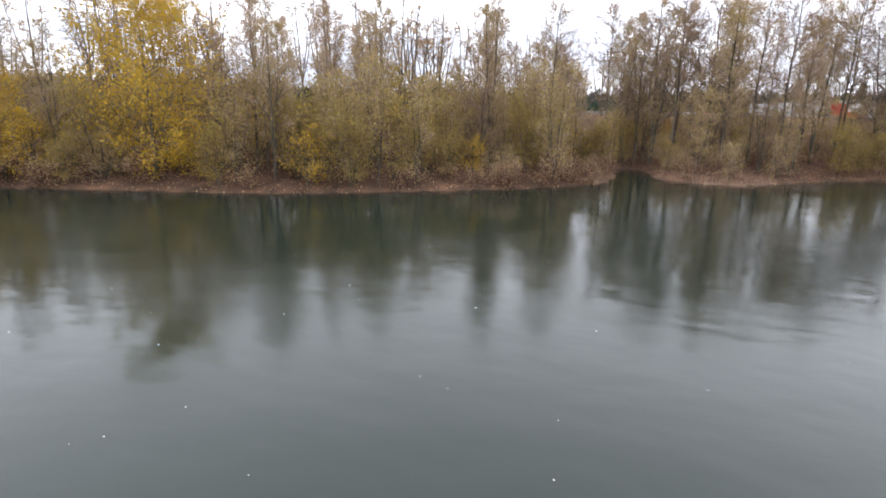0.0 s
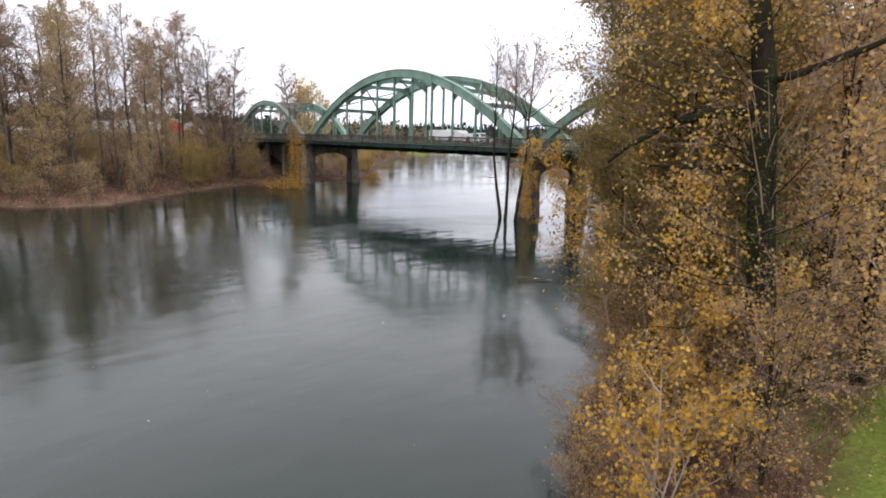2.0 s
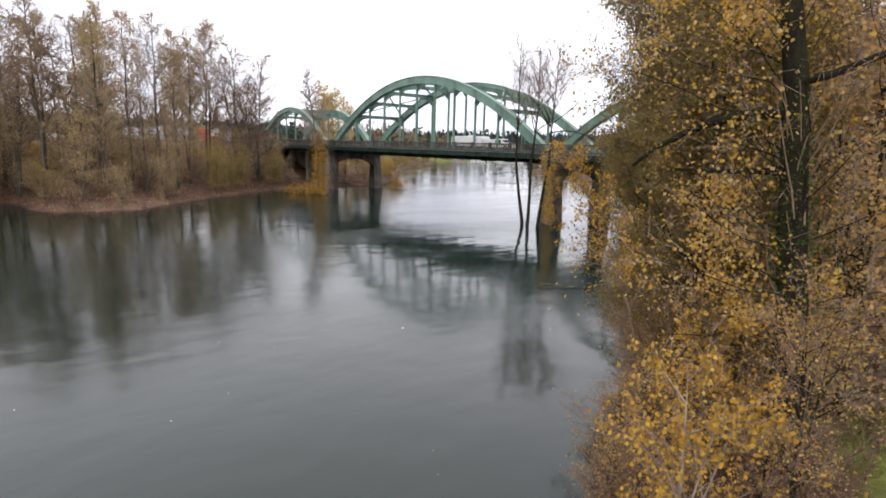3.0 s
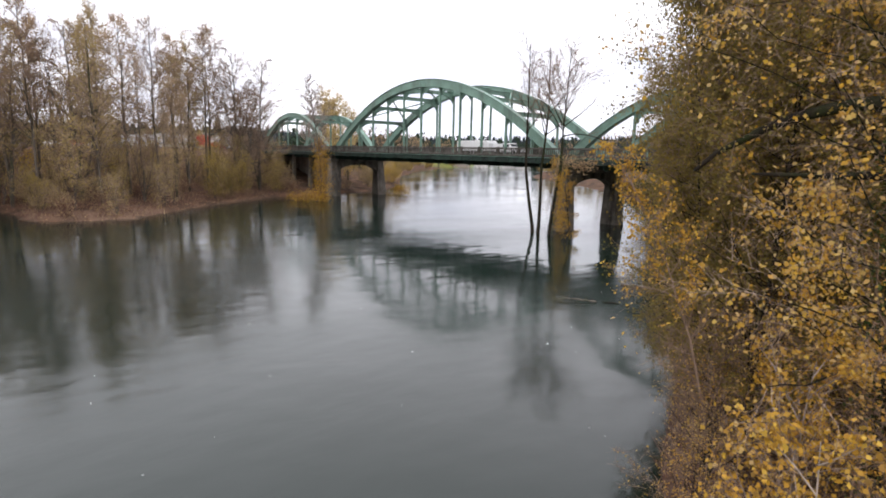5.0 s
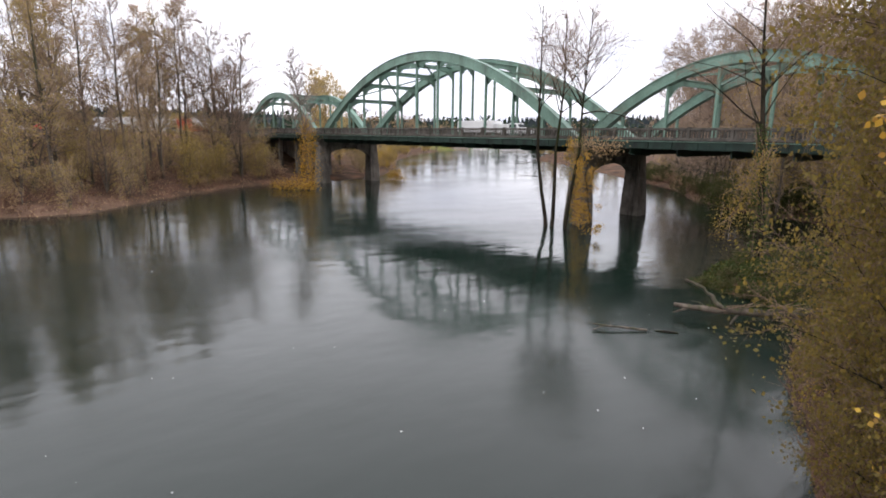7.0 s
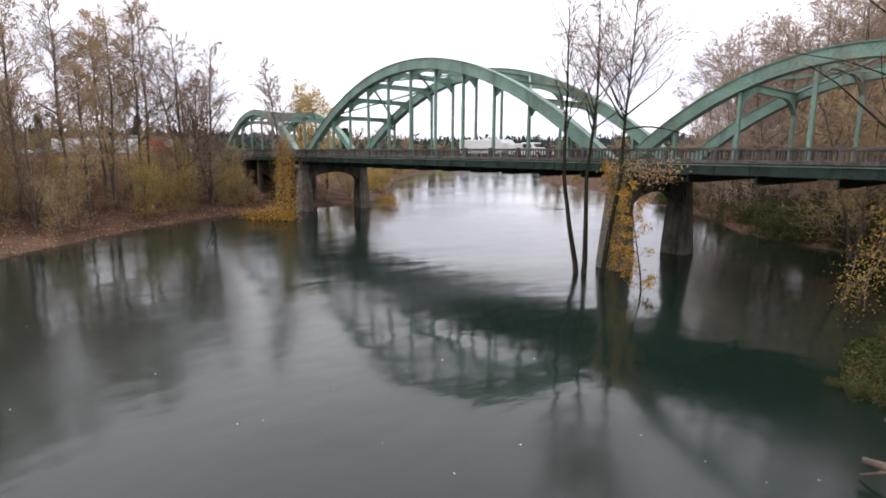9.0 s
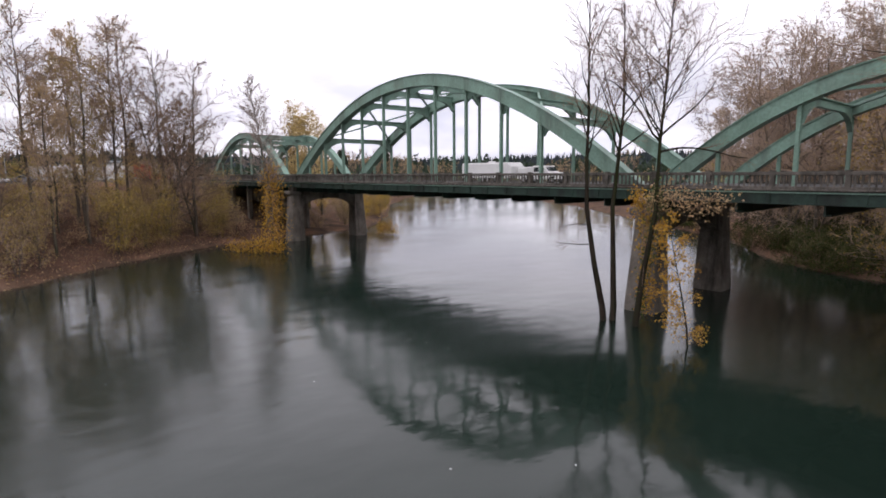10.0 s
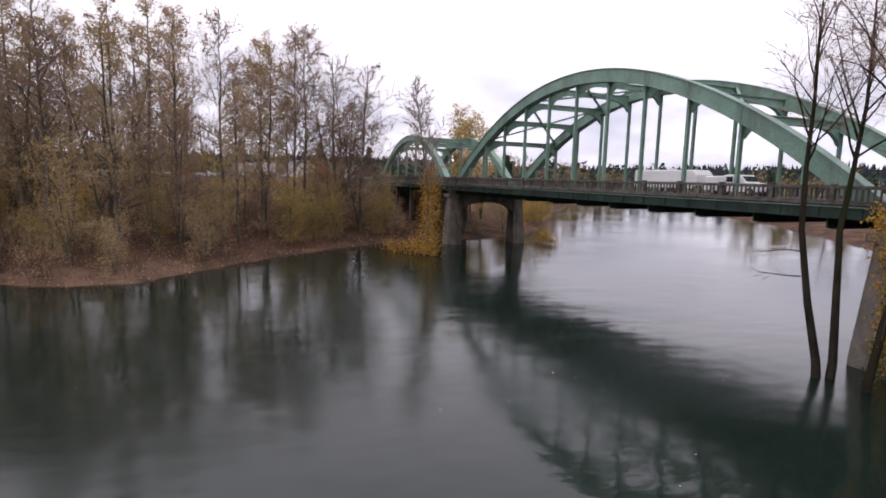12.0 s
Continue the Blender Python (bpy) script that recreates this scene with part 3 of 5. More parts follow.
# railings: coping, curb, posts and balusters
bm = bmesh.new()
box(bm, -0.055, 0.055, -0.07, 0.07, 10.9, 11.66, 0.02)
baluster_me = bpy.data.meshes.new("baluster")
bm.to_mesh(baluster_me)
bm.free()
baluster_me.materials.append(M_RAIL)
bm = bmesh.new()
box(bm, -0.16, 0.16, -0.17, 0.17, 10.74, 11.93, 0.025)
box(bm, -0.2, 0.2, -0.21, 0.21, 11.93, 12.0, 0.02)
post_me = bpy.data.meshes.new("post")
bm.to_mesh(post_me)
bm.free()
post_me.materials.append(M_RAIL)
for y in (-1.5, Y_RIB + 1.5):
    bm = bmesh.new()
    box(bm, X0, X1, y - 0.15, y + 0.15, 11.66, Z_RAIL, 0.03)
    rail = part("railing", bm, M_RAIL, bridge, "weathered concrete balustrade")
    bm = bmesh.new()
    box(bm, X0, X1, y - 0.12, y + 0.12, 10.74, 10.92, 0.02)
    part("curb", bm, M_RAIL, rail)
    x = X0 + 0.3
    i = 0
    near = y < 0
    bars = []
    while x < X1:
        if i % 12 == 0:
            p = hang("post", post_me, None, rail)
            p.location = (x, y, 0)
        elif near and -57 < x < 52:
            p = hang("baluster", baluster_me, None, rail)
            p.location = (x, y, 0)
        else:
            bars.append(x)
        x += 0.365
        i += 1
    bm = bmesh.new()
    for x in bars:
        box(bm, x - 0.055, x + 0.055, y - 0.07, y + 0.07, 10.9, 11.66)
    tagged(part("balustrade", bm, M_RAIL, rail), kind="stuff")


def pier(x, foot):
    """Two tapered legs joined by an arched wall, with a cap."""
    shaft = None
    for yc, s in ((0.0, -1), (Y_RIB, 1)):
        bm = bmesh.new()
        rows = []
        for z, wx, wo, wi in ((foot, 1.5, 1.6, 1.25), (0.8, 1.38, 1.5, 1.15), (8.3, 0.95, 0.95, 1.05)):
            ya, yb = yc + s * wo, yc - s * wi
            ch = 0.25
            rows.append([bm.verts.new(p) for p in ((x - wx, yb, z), (x - wx, ya - s * ch, z), (x - wx + ch, ya, z),
                                                  (x + wx - ch, ya, z), (x + wx, ya - s * ch, z), (x + wx, yb, z))])
        for a, b in zip(rows, rows[1:]):
            for i in range(6):
                j = (i + 1) % 6
                bm.faces.new((a[i], a[j], b[j], b[i]))
        bm.faces.new(rows[-1])
        bmesh.ops.recalc_face_normals(bm, faces=bm.faces)
        leg = part("pier_leg", bm, M_CONC, bridge, "stained tapered concrete pier leg")
        shaft = shaft or leg
    bm = bmesh.new()
    n, ya, yb = 18, 1.0, Y_RIB - 1.0
    mid, halfw = (ya + yb) / 2, (yb - ya) / 2
    prev = None
    for i in range(n + 1):
        a = math.pi * i / n
        y, z = mid - halfw * math.cos(a), 3.8 + 3.7 * math.sin(a) ** 0.45
        cur = [bm.verts.new(p) for p in ((x - 0.8, y, z), (x - 0.8, y, 8.3), (x + 0.8, y, 8.3), (x + 0.8, y, z))]
        if prev:
            for p, q in ((0, 1), (1, 2), (2, 3), (3, 0)):
                bm.faces.new((prev[p], prev[q], cur[q], cur[p]))
        prev = cur
    bmesh.ops.recalc_face_normals(bm, faces=bm.faces)
    part("arched_wall", bm, M_CONC, shaft)
    bm = bmesh.new()
    box(bm, x - 1.25, x + 1.25, -1.35, Y_RIB + 1.35, 8.304, 8.95, 0.08)
    for y in (0.0, Y_RIB):
        box(bm, x - 0.9, x + 0.9, y - 0.7, y + 0.7, 8.95, 9.7, 0.05)
    part("cap", bm, M_CONC, shaft)


for x, foot in ((-34.2, -3.2), (34.2, -3.2), (71.6, 0.0), (92.0, 0.0)):
    pier(x, foot)
bm = bmesh.new()
box(bm, -83.0, -77.5, -2.2, Y_RIB + 2.2, 3.0, 10.2, 0.1)
part("abutment", bm, M_CONC, bridge)
bm = bmesh.new()
box(bm, 110.0, 114.0, -2.2, Y_RIB + 2.2, 1.0, 10.2, 0.1)
part("abutment", bm, M_CONC, bridge)
# an added wall that blocks light under the western approach, and columns
bm = bmesh.new()
box(bm, -77.5, -46.0, 8.2, 8.8, -1.0, 9.45, 0.05)
part("light_block_wall", bm, M_CONC, bridge, "added concrete wall that blocks light under the western approach")
for x in (-48.5, -58.0, -67.5):
    bm = bmesh.new()
    box(bm, x - 0.45, x + 0.45, 0.6, 1.5, -1.0, 9.45, 0.08)
    part("column", bm, M_CONC, bridge)
# the road beyond the bridge's ends
bm = bmesh.new()
box(bm, -340, X0, -1.8, Y_RIB + 1.8, 9.6, 10.95)
tagged(part("road", bm, M_ROAD), "asphalt road running on from the bridge", "road", kind="structure")
bm = bmesh.new()
box(bm, X1, 330, -1.8, Y_RIB + 1.8, 9.6, 10.78)
tagged(part("road", bm, M_ROAD), "asphalt road running on from the bridge", "road", kind="structure")

# ---- tree kinds ----
M_GOLD_OLIVE = mat("gold_and_olive_leaves", leafy((0.22, 0.18, 0.06), (0.42, 0.28, 0.06), (0.33, 0.235, 0.07), (0.50, 0.31, 0.05)), 0.65)
M_PALE_GOLD = mat("pale_gold_leaves", leafy((0.44, 0.34, 0.17), (0.60, 0.46, 0.20), (0.52, 0.40, 0.18), (0.64, 0.48, 0.18)), 0.65)
rnd = random.Random(7)


def kind_of(name, g, bark, twig, leaf, size, label, category="tree", sides=5):
    return tree(name, g, bark, twig, leaf, size, label, category, sides=sides)


def straight_stems(seed, h, n, apart):
    """The lines of one or more nearly straight stems that part from one foot."""
    r = np.random.default_rng(seed + 500)
    lines, a0 = [], r.uniform(0, 2 * math.pi)
    for i in range(n):
        a, top, out = a0 + 2.4 * i, h * (1 - 0.12 * i) * r.uniform(0.94, 1.0), apart * (0.25 if i == 0 else r.uniform(0.7, 1.2))
        lines.append([np.array((math.cos(a) * out * f ** 1.1, math.sin(a) * out * f ** 1.1, -0.5 + (top + 0.5) * f)) + r.normal(size=3) * 0.12 * np.array((1, 1, 0)) * (f > 0) for f in (0, 0.15, 0.3, 0.45, 0.6, 0.75, 0.88, 1.0)])
    return lines


def cottonwood(seed, h, n, apart, label, leaf, twig, bark=M_BARK, size=0.2, **more):
    o = dict(radius=5.6, stem=0.25, limbs=42, low=0.3, angle=52, lift=0.03, limb_steps=4, twigs=8, sprays=7, leaves=0.4, twig_r=0.028, taper=0.14, tip=0.25, peak=0.3, foot=0.85, limb_r=0.5, scatter=0.3, kink=0.6)
    o.update(more)
    return kind_of("cottonwood", grow_tree(seed, h, paths=straight_stems(seed, h, n, apart), **o), bark, twig, leaf, size, label)


cotton_a = cottonwood(1, 29, 1, 1.2, "tall nearly bare cottonwood with a few tan leaves", M_TAN, M_TWIG, leaves=0.5)
cotton_b = cottonwood(2, 28, 2, 3.0, "tall cottonwood with thin olive autumn leaves", M_OLIVE_TAN, M_TWIG_PALE, leaves=1.9, limbs=50, radius=4.0, angle=46, low=0.22, stem=0.24)
cotton_c = cottonwood(3, 27, 3, 6.0, "tall bare spreading cottonwood with fine grey twigs", M_TAN, M_TWIG, leaves=0.03, limbs=60, twigs=9, sprays=8, radius=5.6, angle=50, low=0.32, stem=0.3)
cotton_d = cottonwood(4, 28, 1, 1.0, "slender cottonwood with tan and yellow leaves", M_TAN, M_TWIG_PALE, leaves=1.8, radius=4.2, limbs=36, angle=46)
cotton_e = cottonwood(5, 24, 1, 1.2, "thin straight cottonwood with pale bark and few leaves", M_OLIVE_TAN, M_TWIG_PALE, M_BARK, leaves=0.9, limbs=30, radius=4.0, stem=0.17)
cotton_f = cottonwood(7, 30, 3, 5.5, "very broad cottonwood with a dense haze of pale brown twigs", M_TAN, M_TWIG_PALE, M_BARK, leaves=0.25, limbs=84, low=0.2, twigs=9, sprays=8, radius=5.6, twig_r=0.026, tip=0.5)
cotton_g = cottonwood(8, 22, 2, 4.5, "broad cottonwood in thin golden leaf behind the bridge", M_GOLD_OLIVE, M_TWIG_PALE, leaves=1.6, limbs=44, low=0.15, radius=5.5, twig_r=0.024, tip=0.5)
brush_a = kind_of("alder", grow_tree(15, 12, 3.2, 0.11, 32, 0.06, 42, 0.09, 6, 4, stems=4, leaves=3.2, twig_r=0.018, scatter=0.5, tilt=0.16), M_BARK, M_TWIG, M_OLIVE, 0.26,
                  "bushy young alder with olive leaves on the bank")
brush_d = kind_of("alder", grow_tree(16, 15, paths=leader_lines(16, 15, 0.12, 4, 2.6), radius=2.6, stem=0.13, limbs=32, low=0.1, angle=44, lift=0.08, twigs=6, sprays=4, leaves=2.4, twig_r=0.02,
                                     scatter=0.45, tip=0.5), M_BARK, M_TWIG_PALE, M_OLIVE_TAN, 0.24, "leggy alder with thin olive-brown leaves")
brush_b = kind_of("willow", grow_tree(6, 8, 3.4, 0.09, 32, 0.04, 50, 0.04, 6, 4, stems=5, leaves=1.7, twig_r=0.018, scatter=0.35, tilt=0.2), M_BARK, M_TWIG_PALE, M_OLIVE_TAN, 0.22,
                  "twiggy brown willow on the river bank")
brush_c = kind_of("willow", grow_tree(8, 8, 2.8, 0.08, 30, 0.04, 50, 0.06, 6, 4, stems=5, leaves=2.2, twig_r=0.015, scatter=0.25), M_BARK, M_TWIG, M_YELLOW, 0.22,
                  "low willow with yellowing leaves")
shrub_a = kind_of("shrub", grow_tree(9, 3.2, 1.9, 0.03, 25, 0.03, 55, 0.05, 5, 4, stems=5, leaves=0.7, twig_r=0.014, tilt=0.3), M_TWIG_RED, M_TWIG_RED, M_TAN, 0.15,
                  "leafless reddish-brown shrub on the bank", "shrub", 3)
maple = kind_of("maple", grow_tree(10, 23, 8.0, 0.36, 56, 0.05, 60, 0.05, 8, 5, leaves=7.0, twig_r=0.018, peak=0.35, scatter=0.5, tip=0.65), M_BARK, M_TWIG, M_YELLOW, 0.3,
                "broad tree in full yellow autumn leaf at the water")
far_bare = kind_of("cottonwood", grow_tree(41, 22, paths=leader_lines(41, 22, 0.3, 4, 3.6), radius=2.8, stem=0.3, limbs=16, low=0.3, angle=38, lift=0.07, twigs=5, sprays=4, leaves=0.7,
                                           twig_r=0.05, tip=0.6, taper=0.2, limb_steps=2, scatter=0.3), M_BARK, M_TWIG, M_TAN, 0.45, "bare cottonwood far up the river bank", sides=4)
far_brush = kind_of("willow", grow_tree(42, 9, 3.4, 0.1, 16, 0.05, 46, 0.07, 5, 3, stems=4, leaves=1.8, twig_r=0.04, limb_steps=2, scatter=0.4), M_BARK, M_TWIG, M_OLIVE, 0.5,
                    "willow thicket far up the river bank", sides=3)

# ---- the west bank's woods ----
tall = (cotton_a, cotton_b, cotton_c, cotton_d, cotton_e)
low_kinds = (brush_a, brush_b, brush_c, brush_d)
placed, used = [], set()


def put(first, x, y, scale=1.0, turn=None, tall_by=1.0, sink=0.15):
    """The kind's first tree stands at its first place; the others are copies."""
    turn = rnd.uniform(0, 360) if turn is None else turn
    m = pose(x, y, on_land(x, y) - sink, 0, 0, turn)
    if first.name in used:
        ob = copy_thing(first, m)
    else:
        used.add(first.name)
        ob = first
        ob.matrix_basis = m
    ob.scale = (scale, scale, scale * tall_by)
    placed.append((x, y))
    return ob


def clear(x, y, gap):
    return all((x - a) ** 2 + (y - b) ** 2 > gap * gap for a, b in placed)


def sow(n, kinds, x0, x1, y0, y1, d0, d1, gap, s0, s1, west=True, weights=None, under=False):
    made = tries = 0
    while made < n and tries < n * 60:
        tries += 1
        x, y = rnd.uniform(x0, x1), rnd.uniform(y0, y1)
        d, w = shore(np.array([x]), np.array([y]))
        if bool(w[0]) != west or not d0 < d[0] < d1 or (not under and -4 < y < Y_RIB + 4) or not clear(x, y, gap):
            continue
        put(rnd.choices(kinds, weights)[0], x, y, rnd.uniform(s0, s1), tall_by=rnd.uniform(0.92, 1.1))
        made += 1


put(maple, 29.2, -126.5, 1.05, 40)
placed += [(29.2 + 4.5 * math.cos(k), -126.5 + 4.5 * math.sin(k)) for k in range(7)]
put(maple, 37.0, -144.0, 0.6, 150)
put(brush_c, 36, -139.5, 1.2)
put(brush_c, 27.5, -119.5, 0.9)
# the tall ones that mark the skyline by the bridge
for kind, x, y, s in ((cotton_c, -43.5, -14.5, 1.15), (cotton_c, -44, -19, 1.22), (cotton_a, -51, -23, 1.25), (cotton_a, -44, -26, 1.2), (cotton_b, -40, -31, 1.18), (cotton_d, -49, -31, 1.2), (cotton_a, -36, -38, 1.15),
                      (cotton_d, -31, -44, 1.2), (cotton_b, -36, -48, 1.28), (cotton_c, -28, -52, 1.15), (cotton_b, -21, -50, 1.12), (cotton_a, -26, -58, 1.15), (cotton_d, -34, -57, 1.15), (cotton_c, -54, -15, 1.1), (cotton_b, -30, -61.5, 1.25)):
    put(kind, x, y, s)
for kind, x, y, s in ((cotton_a, -31, -64.5, 1.0), (cotton_b, -34, -67.5, 1.05), (cotton_e, -30.5, -68.5, 0.95), (cotton_c, -38, -63, 1.1), (cotton_d, -42, -66, 1.1), (cotton_a, -40, -71, 1.1), (brush_a, -30, -66.5, 0.9), (brush_d, -32.5, -62.5, 1.0)):
    put(kind, x, y, s)
poplar = kind_of("poplar", grow_tree(12, 17, 2.4, 0.2, 44, 0.12, 40, 0.06, 6, 5, leaves=3.0, twig_r=0.018, scatter=0.35, tip=0.75, peak=0.6), M_BARK, M_TWIG, M_PALE_GOLD, 0.26,
                 "poplar in golden leaf behind the bridge")
for x, y, s in ((-76.5, 20.5, 1.42), (-72.5, 22.5, 1.36), (-62.5, 20.5, 1.22), (-79.5, 23.5, 1.25)):
    put(poplar, x, y, s * 1.1, tall_by=0.96)
sow(4, (brush_b, shrub_a), -62, -44, -3, 16, 1.0, 24, 2.0, 0.35, 0.6, under=True)
sow(14, tall, -76, -10, -66, -8, 4, 44, 4.0, 0.6, 1.05, weights=(5, 3, 4, 4, 5))
sow(44, low_kinds, -60, -4, -68, -27, 2.2, 34, 2.4, 0.5, 1.0, weights=(2, 8, 0.5, 4))
sow(28, low_kinds, -66, -20, -27, -6, 1.5, 40, 2.0, 0.4, 0.85, weights=(2, 7, 0.8, 2))
sow(26, (shrub_a,), -60, -8, -62, -6, 1.5, 24, 1.1, 0.6, 1.3)
# down river, across from the start
sow(44, tall, -45, 62, -168, -67, 5, 36, 3.4, 0.6, 1.02, weights=(5, 5, 4, 4, 5))
sow(112, low_kinds, -34, 62, -168, -67, 1.0, 24, 2.0, 0.6, 1.2, weights=(9, 3, 1.0, 7))
sow(40, (far_bare,), -60, 50, -175, -66, 30, 75, 3.0, 0.85, 1.1)
sow(30, (far_brush,), -50, 50, -175, -66, 24, 60, 2.5, 0.8, 1.2)
sow(34, (shrub_a,), -20, 62, -160, -68, 0.2, 6, 1.1, 0.8, 1.6)

# ---- the near bank ----
M_GOLD_BROWN = mat("gold_and_brown_leaves", leafy((0.42, 0.23, 0.05), (0.66, 0.39, 0.05), (0.70, 0.50, 0.20), (0.52, 0.28, 0.05), (0.70, 0.45, 0.06), (0.66, 0.47, 0.22), (0.58, 0.32, 0.05), lit=0.6), 0.6)
M_RUST = mat("rust_and_tan_leaves", leafy((0.56, 0.32, 0.13), (0.70, 0.44, 0.16), (0.62, 0.37, 0.13), (0.70, 0.50, 0.26), (0.52, 0.31, 0.15), lit=0.6), 0.65)
big = grow_tree(21, 24, 4.3, 0.52, 70, 0.05, 64, 0.04, 9, 9, leaves=7.0, twig_r=0.007, kink=1.5, weep=0.11, peak=0.35, taper=0.3, limb_r=0.07, scatter=0.2, foot=0.9, tip=0.75, limb_steps=5, twig_steps=4,
                paths=[[(0, 0, -0.6), (-0.1, 0, 4), (-0.5, -0.2, 8), (-0.9, -0.3, 12), (-1.4, -0.5, 15), (-1.6, -0.5, 19), (-1.5, 0.1, 26)]])
# its great limbs
big.limb((-1.0, -0.35, 11.0), (-0.95, -0.3, 0.12), 5.0, 0.19, 0.06, 7, 0.10, -0.09, big.grown())
big.limb((-1.1, -0.4, 11.8), (0.95, 0.1, 0.22), 5.0, 0.15, 0.04, 9, 0.16, -0.04, big.grown())
big.limb((-0.8, -0.3, 9.2), (-0.9, -0.5, 0.02), 3.2, 0.12, 0.04, 5, 0.12, -0.02, big.grown())


def thinned(rows, share, clumped=0.0):
    """Opens the crown: little spray before the trunk's south side or low over the lawn, and leaves that hang in clumps."""
    p = np.array([r[:3] for r in rows])
    rad = np.hypot(p[:, 0] + 0.6, p[:, 1] + 0.2)
    facing = (0.25 * p[:, 0] - 0.97 * p[:, 1]) / (rad + 0.01) > 0.88
    u = big.rng.uniform(size=len(p))
    gone = facing & (rad > 0.4) & (p[:, 2] > 5.5) & (p[:, 2] < 16.0) & (u < share)
    gone |= (p[:, 0] > 1.2) & (p[:, 2] < 6.5) & (u < 0.93)
    gone |= (p[:, 0] > 1.2) & (u < 0.35)
    gone |= (p[:, 0] > -4.0) & (p[:, 0] < -0.5) & (p[:, 1] < -0.2) & (p[:, 2] > 9.0) & (p[:, 2] < 12.8) & (u < share - 0.1)
    if clumped:
        lump = np.array([noise.noise((q[0] * 0.55, q[1] * 0.55, q[2] * 0.5 + 3)) for q in p])
        bar_at = 0.08 + 0.14 * np.clip(p[:, 0] - 0.3, 0, 1) + 0.12 * np.clip(-2.6 - p[:, 0], 0, 1)
        gone |= (lump < bar_at) & (big.rng.uniform(size=len(p)) < clumped)
    return [r for r, g in zip(rows, gone) if not g]


big.tips, big.fine, big.twig = thinned(big.tips, 0.85, 0.85), thinned(big.fine, 0.8), thinned(big.twig, 0.75)
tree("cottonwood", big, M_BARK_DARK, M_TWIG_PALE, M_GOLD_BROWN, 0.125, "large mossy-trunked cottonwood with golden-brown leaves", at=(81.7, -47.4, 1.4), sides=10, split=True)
M_DRAPE = mat("olive_brown_leaves", leafy((0.15, 0.12, 0.04), (0.27, 0.20, 0.055), (0.20, 0.165, 0.045), (0.34, 0.235, 0.05), (0.15, 0.11, 0.04), lit=0.5), 0.7)
drape = grow_tree(18, 20.5, 3.9, 0.17, 104, 0.10, 62, 0.03, 9, 8, leaves=5.5, twig_r=0.010, weep=0.12, limb_r=0.3, scatter=0.16, foot=0.85, tip=0.95, peak=0.5, limb_steps=4, twig_steps=2)
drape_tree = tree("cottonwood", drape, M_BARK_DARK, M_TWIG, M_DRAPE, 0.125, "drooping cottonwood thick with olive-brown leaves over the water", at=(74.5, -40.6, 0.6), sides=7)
stand(drape_tree, 77.6, -43.4, 0.9, 140)
stand(drape_tree, 76.4, -37.4, 1.0, 250)
stand(drape_tree, 73.2, -36.6, 0.9, 30)
stand(drape_tree, 77.6, -46.4, 0.8, 75)
stand(drape_tree, 74.9, -44.3, 0.55, 200, tall=1.6)
stand(drape_tree, 74.6, -38.2, 1.1, 310)
# dead brown leaf and thin twigs deep in the big crown
inner = grow_tree(19, 19, 4.0, 0.13, 66, 0.08, 62, 0.04, 7, 6, leaves=3.2, twig_r=0.012, weep=0.10, limb_r=0.3, scatter=0.3, foot=1.0, tip=0.9, tilt=0.05, stems=3)
inner_tree = tree("hazel", inner, M_BARK_DARK, M_TWIG_PALE, M_RUST, 0.15, "dense brown thicket growing behind the big cottonwood", at=(82.2, -42.6, 1.4), sides=5)
for x, y, k, a in ((80.4, -38.5, 1.1, 300), (84.8, -40.0, 0.85, 80)):
    stand(inner_tree, x, y, k, a)
second = grow_tree(20, 21, 5.0, 0.3, 34, 0.15, 55, 0.05, 8, 7, leaves=2.2, twig_r=0.014, weep=0.06, limb_r=0.26, scatter=0.25, tip=0.6)
second_tree = tree("cottonwood", second, M_BARK_DARK, M_TWIG_PALE, M_TAN, 0.15, "brown-leaved cottonwood behind the big one on the bank", at=(80.5, -36.0, 1.8), sides=7)
stand(second_tree, 90.0, -30.0, 0.85, 140)
stand(second_tree, 83.4, -40.0, 1.05, 200)
young = grow_tree(22, 11.5, 1.35, 0.06, 30, 0.2, 44, 0.08, 7, 6, leaves=2.3, leaf_low=0.5, twig_r=0.007, scatter=0.08, tip=0.35,
                  paths=[[(0, 0, -0.5), (-0.35, -0.25, 2.5), (-0.9, -0.6, 5), (-1.8, -1.3, 8), (-2.9, -2.1, 10.4)]])
tree("cottonwood", young, M_TWIG, M_TWIG, M_GOLD, 0.10, "young cottonwood with bright yellow leaves", at=(77.8, -48.6, 0.6))
lowg = grow_tree(23, 6, 2.0, 0.06, 36, 0.05, 48, 0.06, 7, 6, stems=4, leaves=1.8, twig_r=0.007, scatter=0.09)
gold_bush = tree("cottonwood", lowg, M_TWIG_GREY, M_TWIG, M_GOLD, 0.115, "low bushy cottonwood in golden leaf", at=(81.8, -54.6, 0.9))
stand(gold_bush, 80.2, -50.2, 1.0, 120)
bare = grow_tree(29, 6.5, 2.6, 0.06, 36, 0.05, 50, 0.06, 8, 8, stems=5, leaves=0.8, twig_r=0.009, scatter=0.09, twig_steps=2)
bare_bush = tree("willow", bare, M_BARK_DARK, M_TWIG, M_GOLD_BROWN, 0.085, "tangle of bare grey willow twigs with few leaves", at=(82.9, -49.8, 1.4))
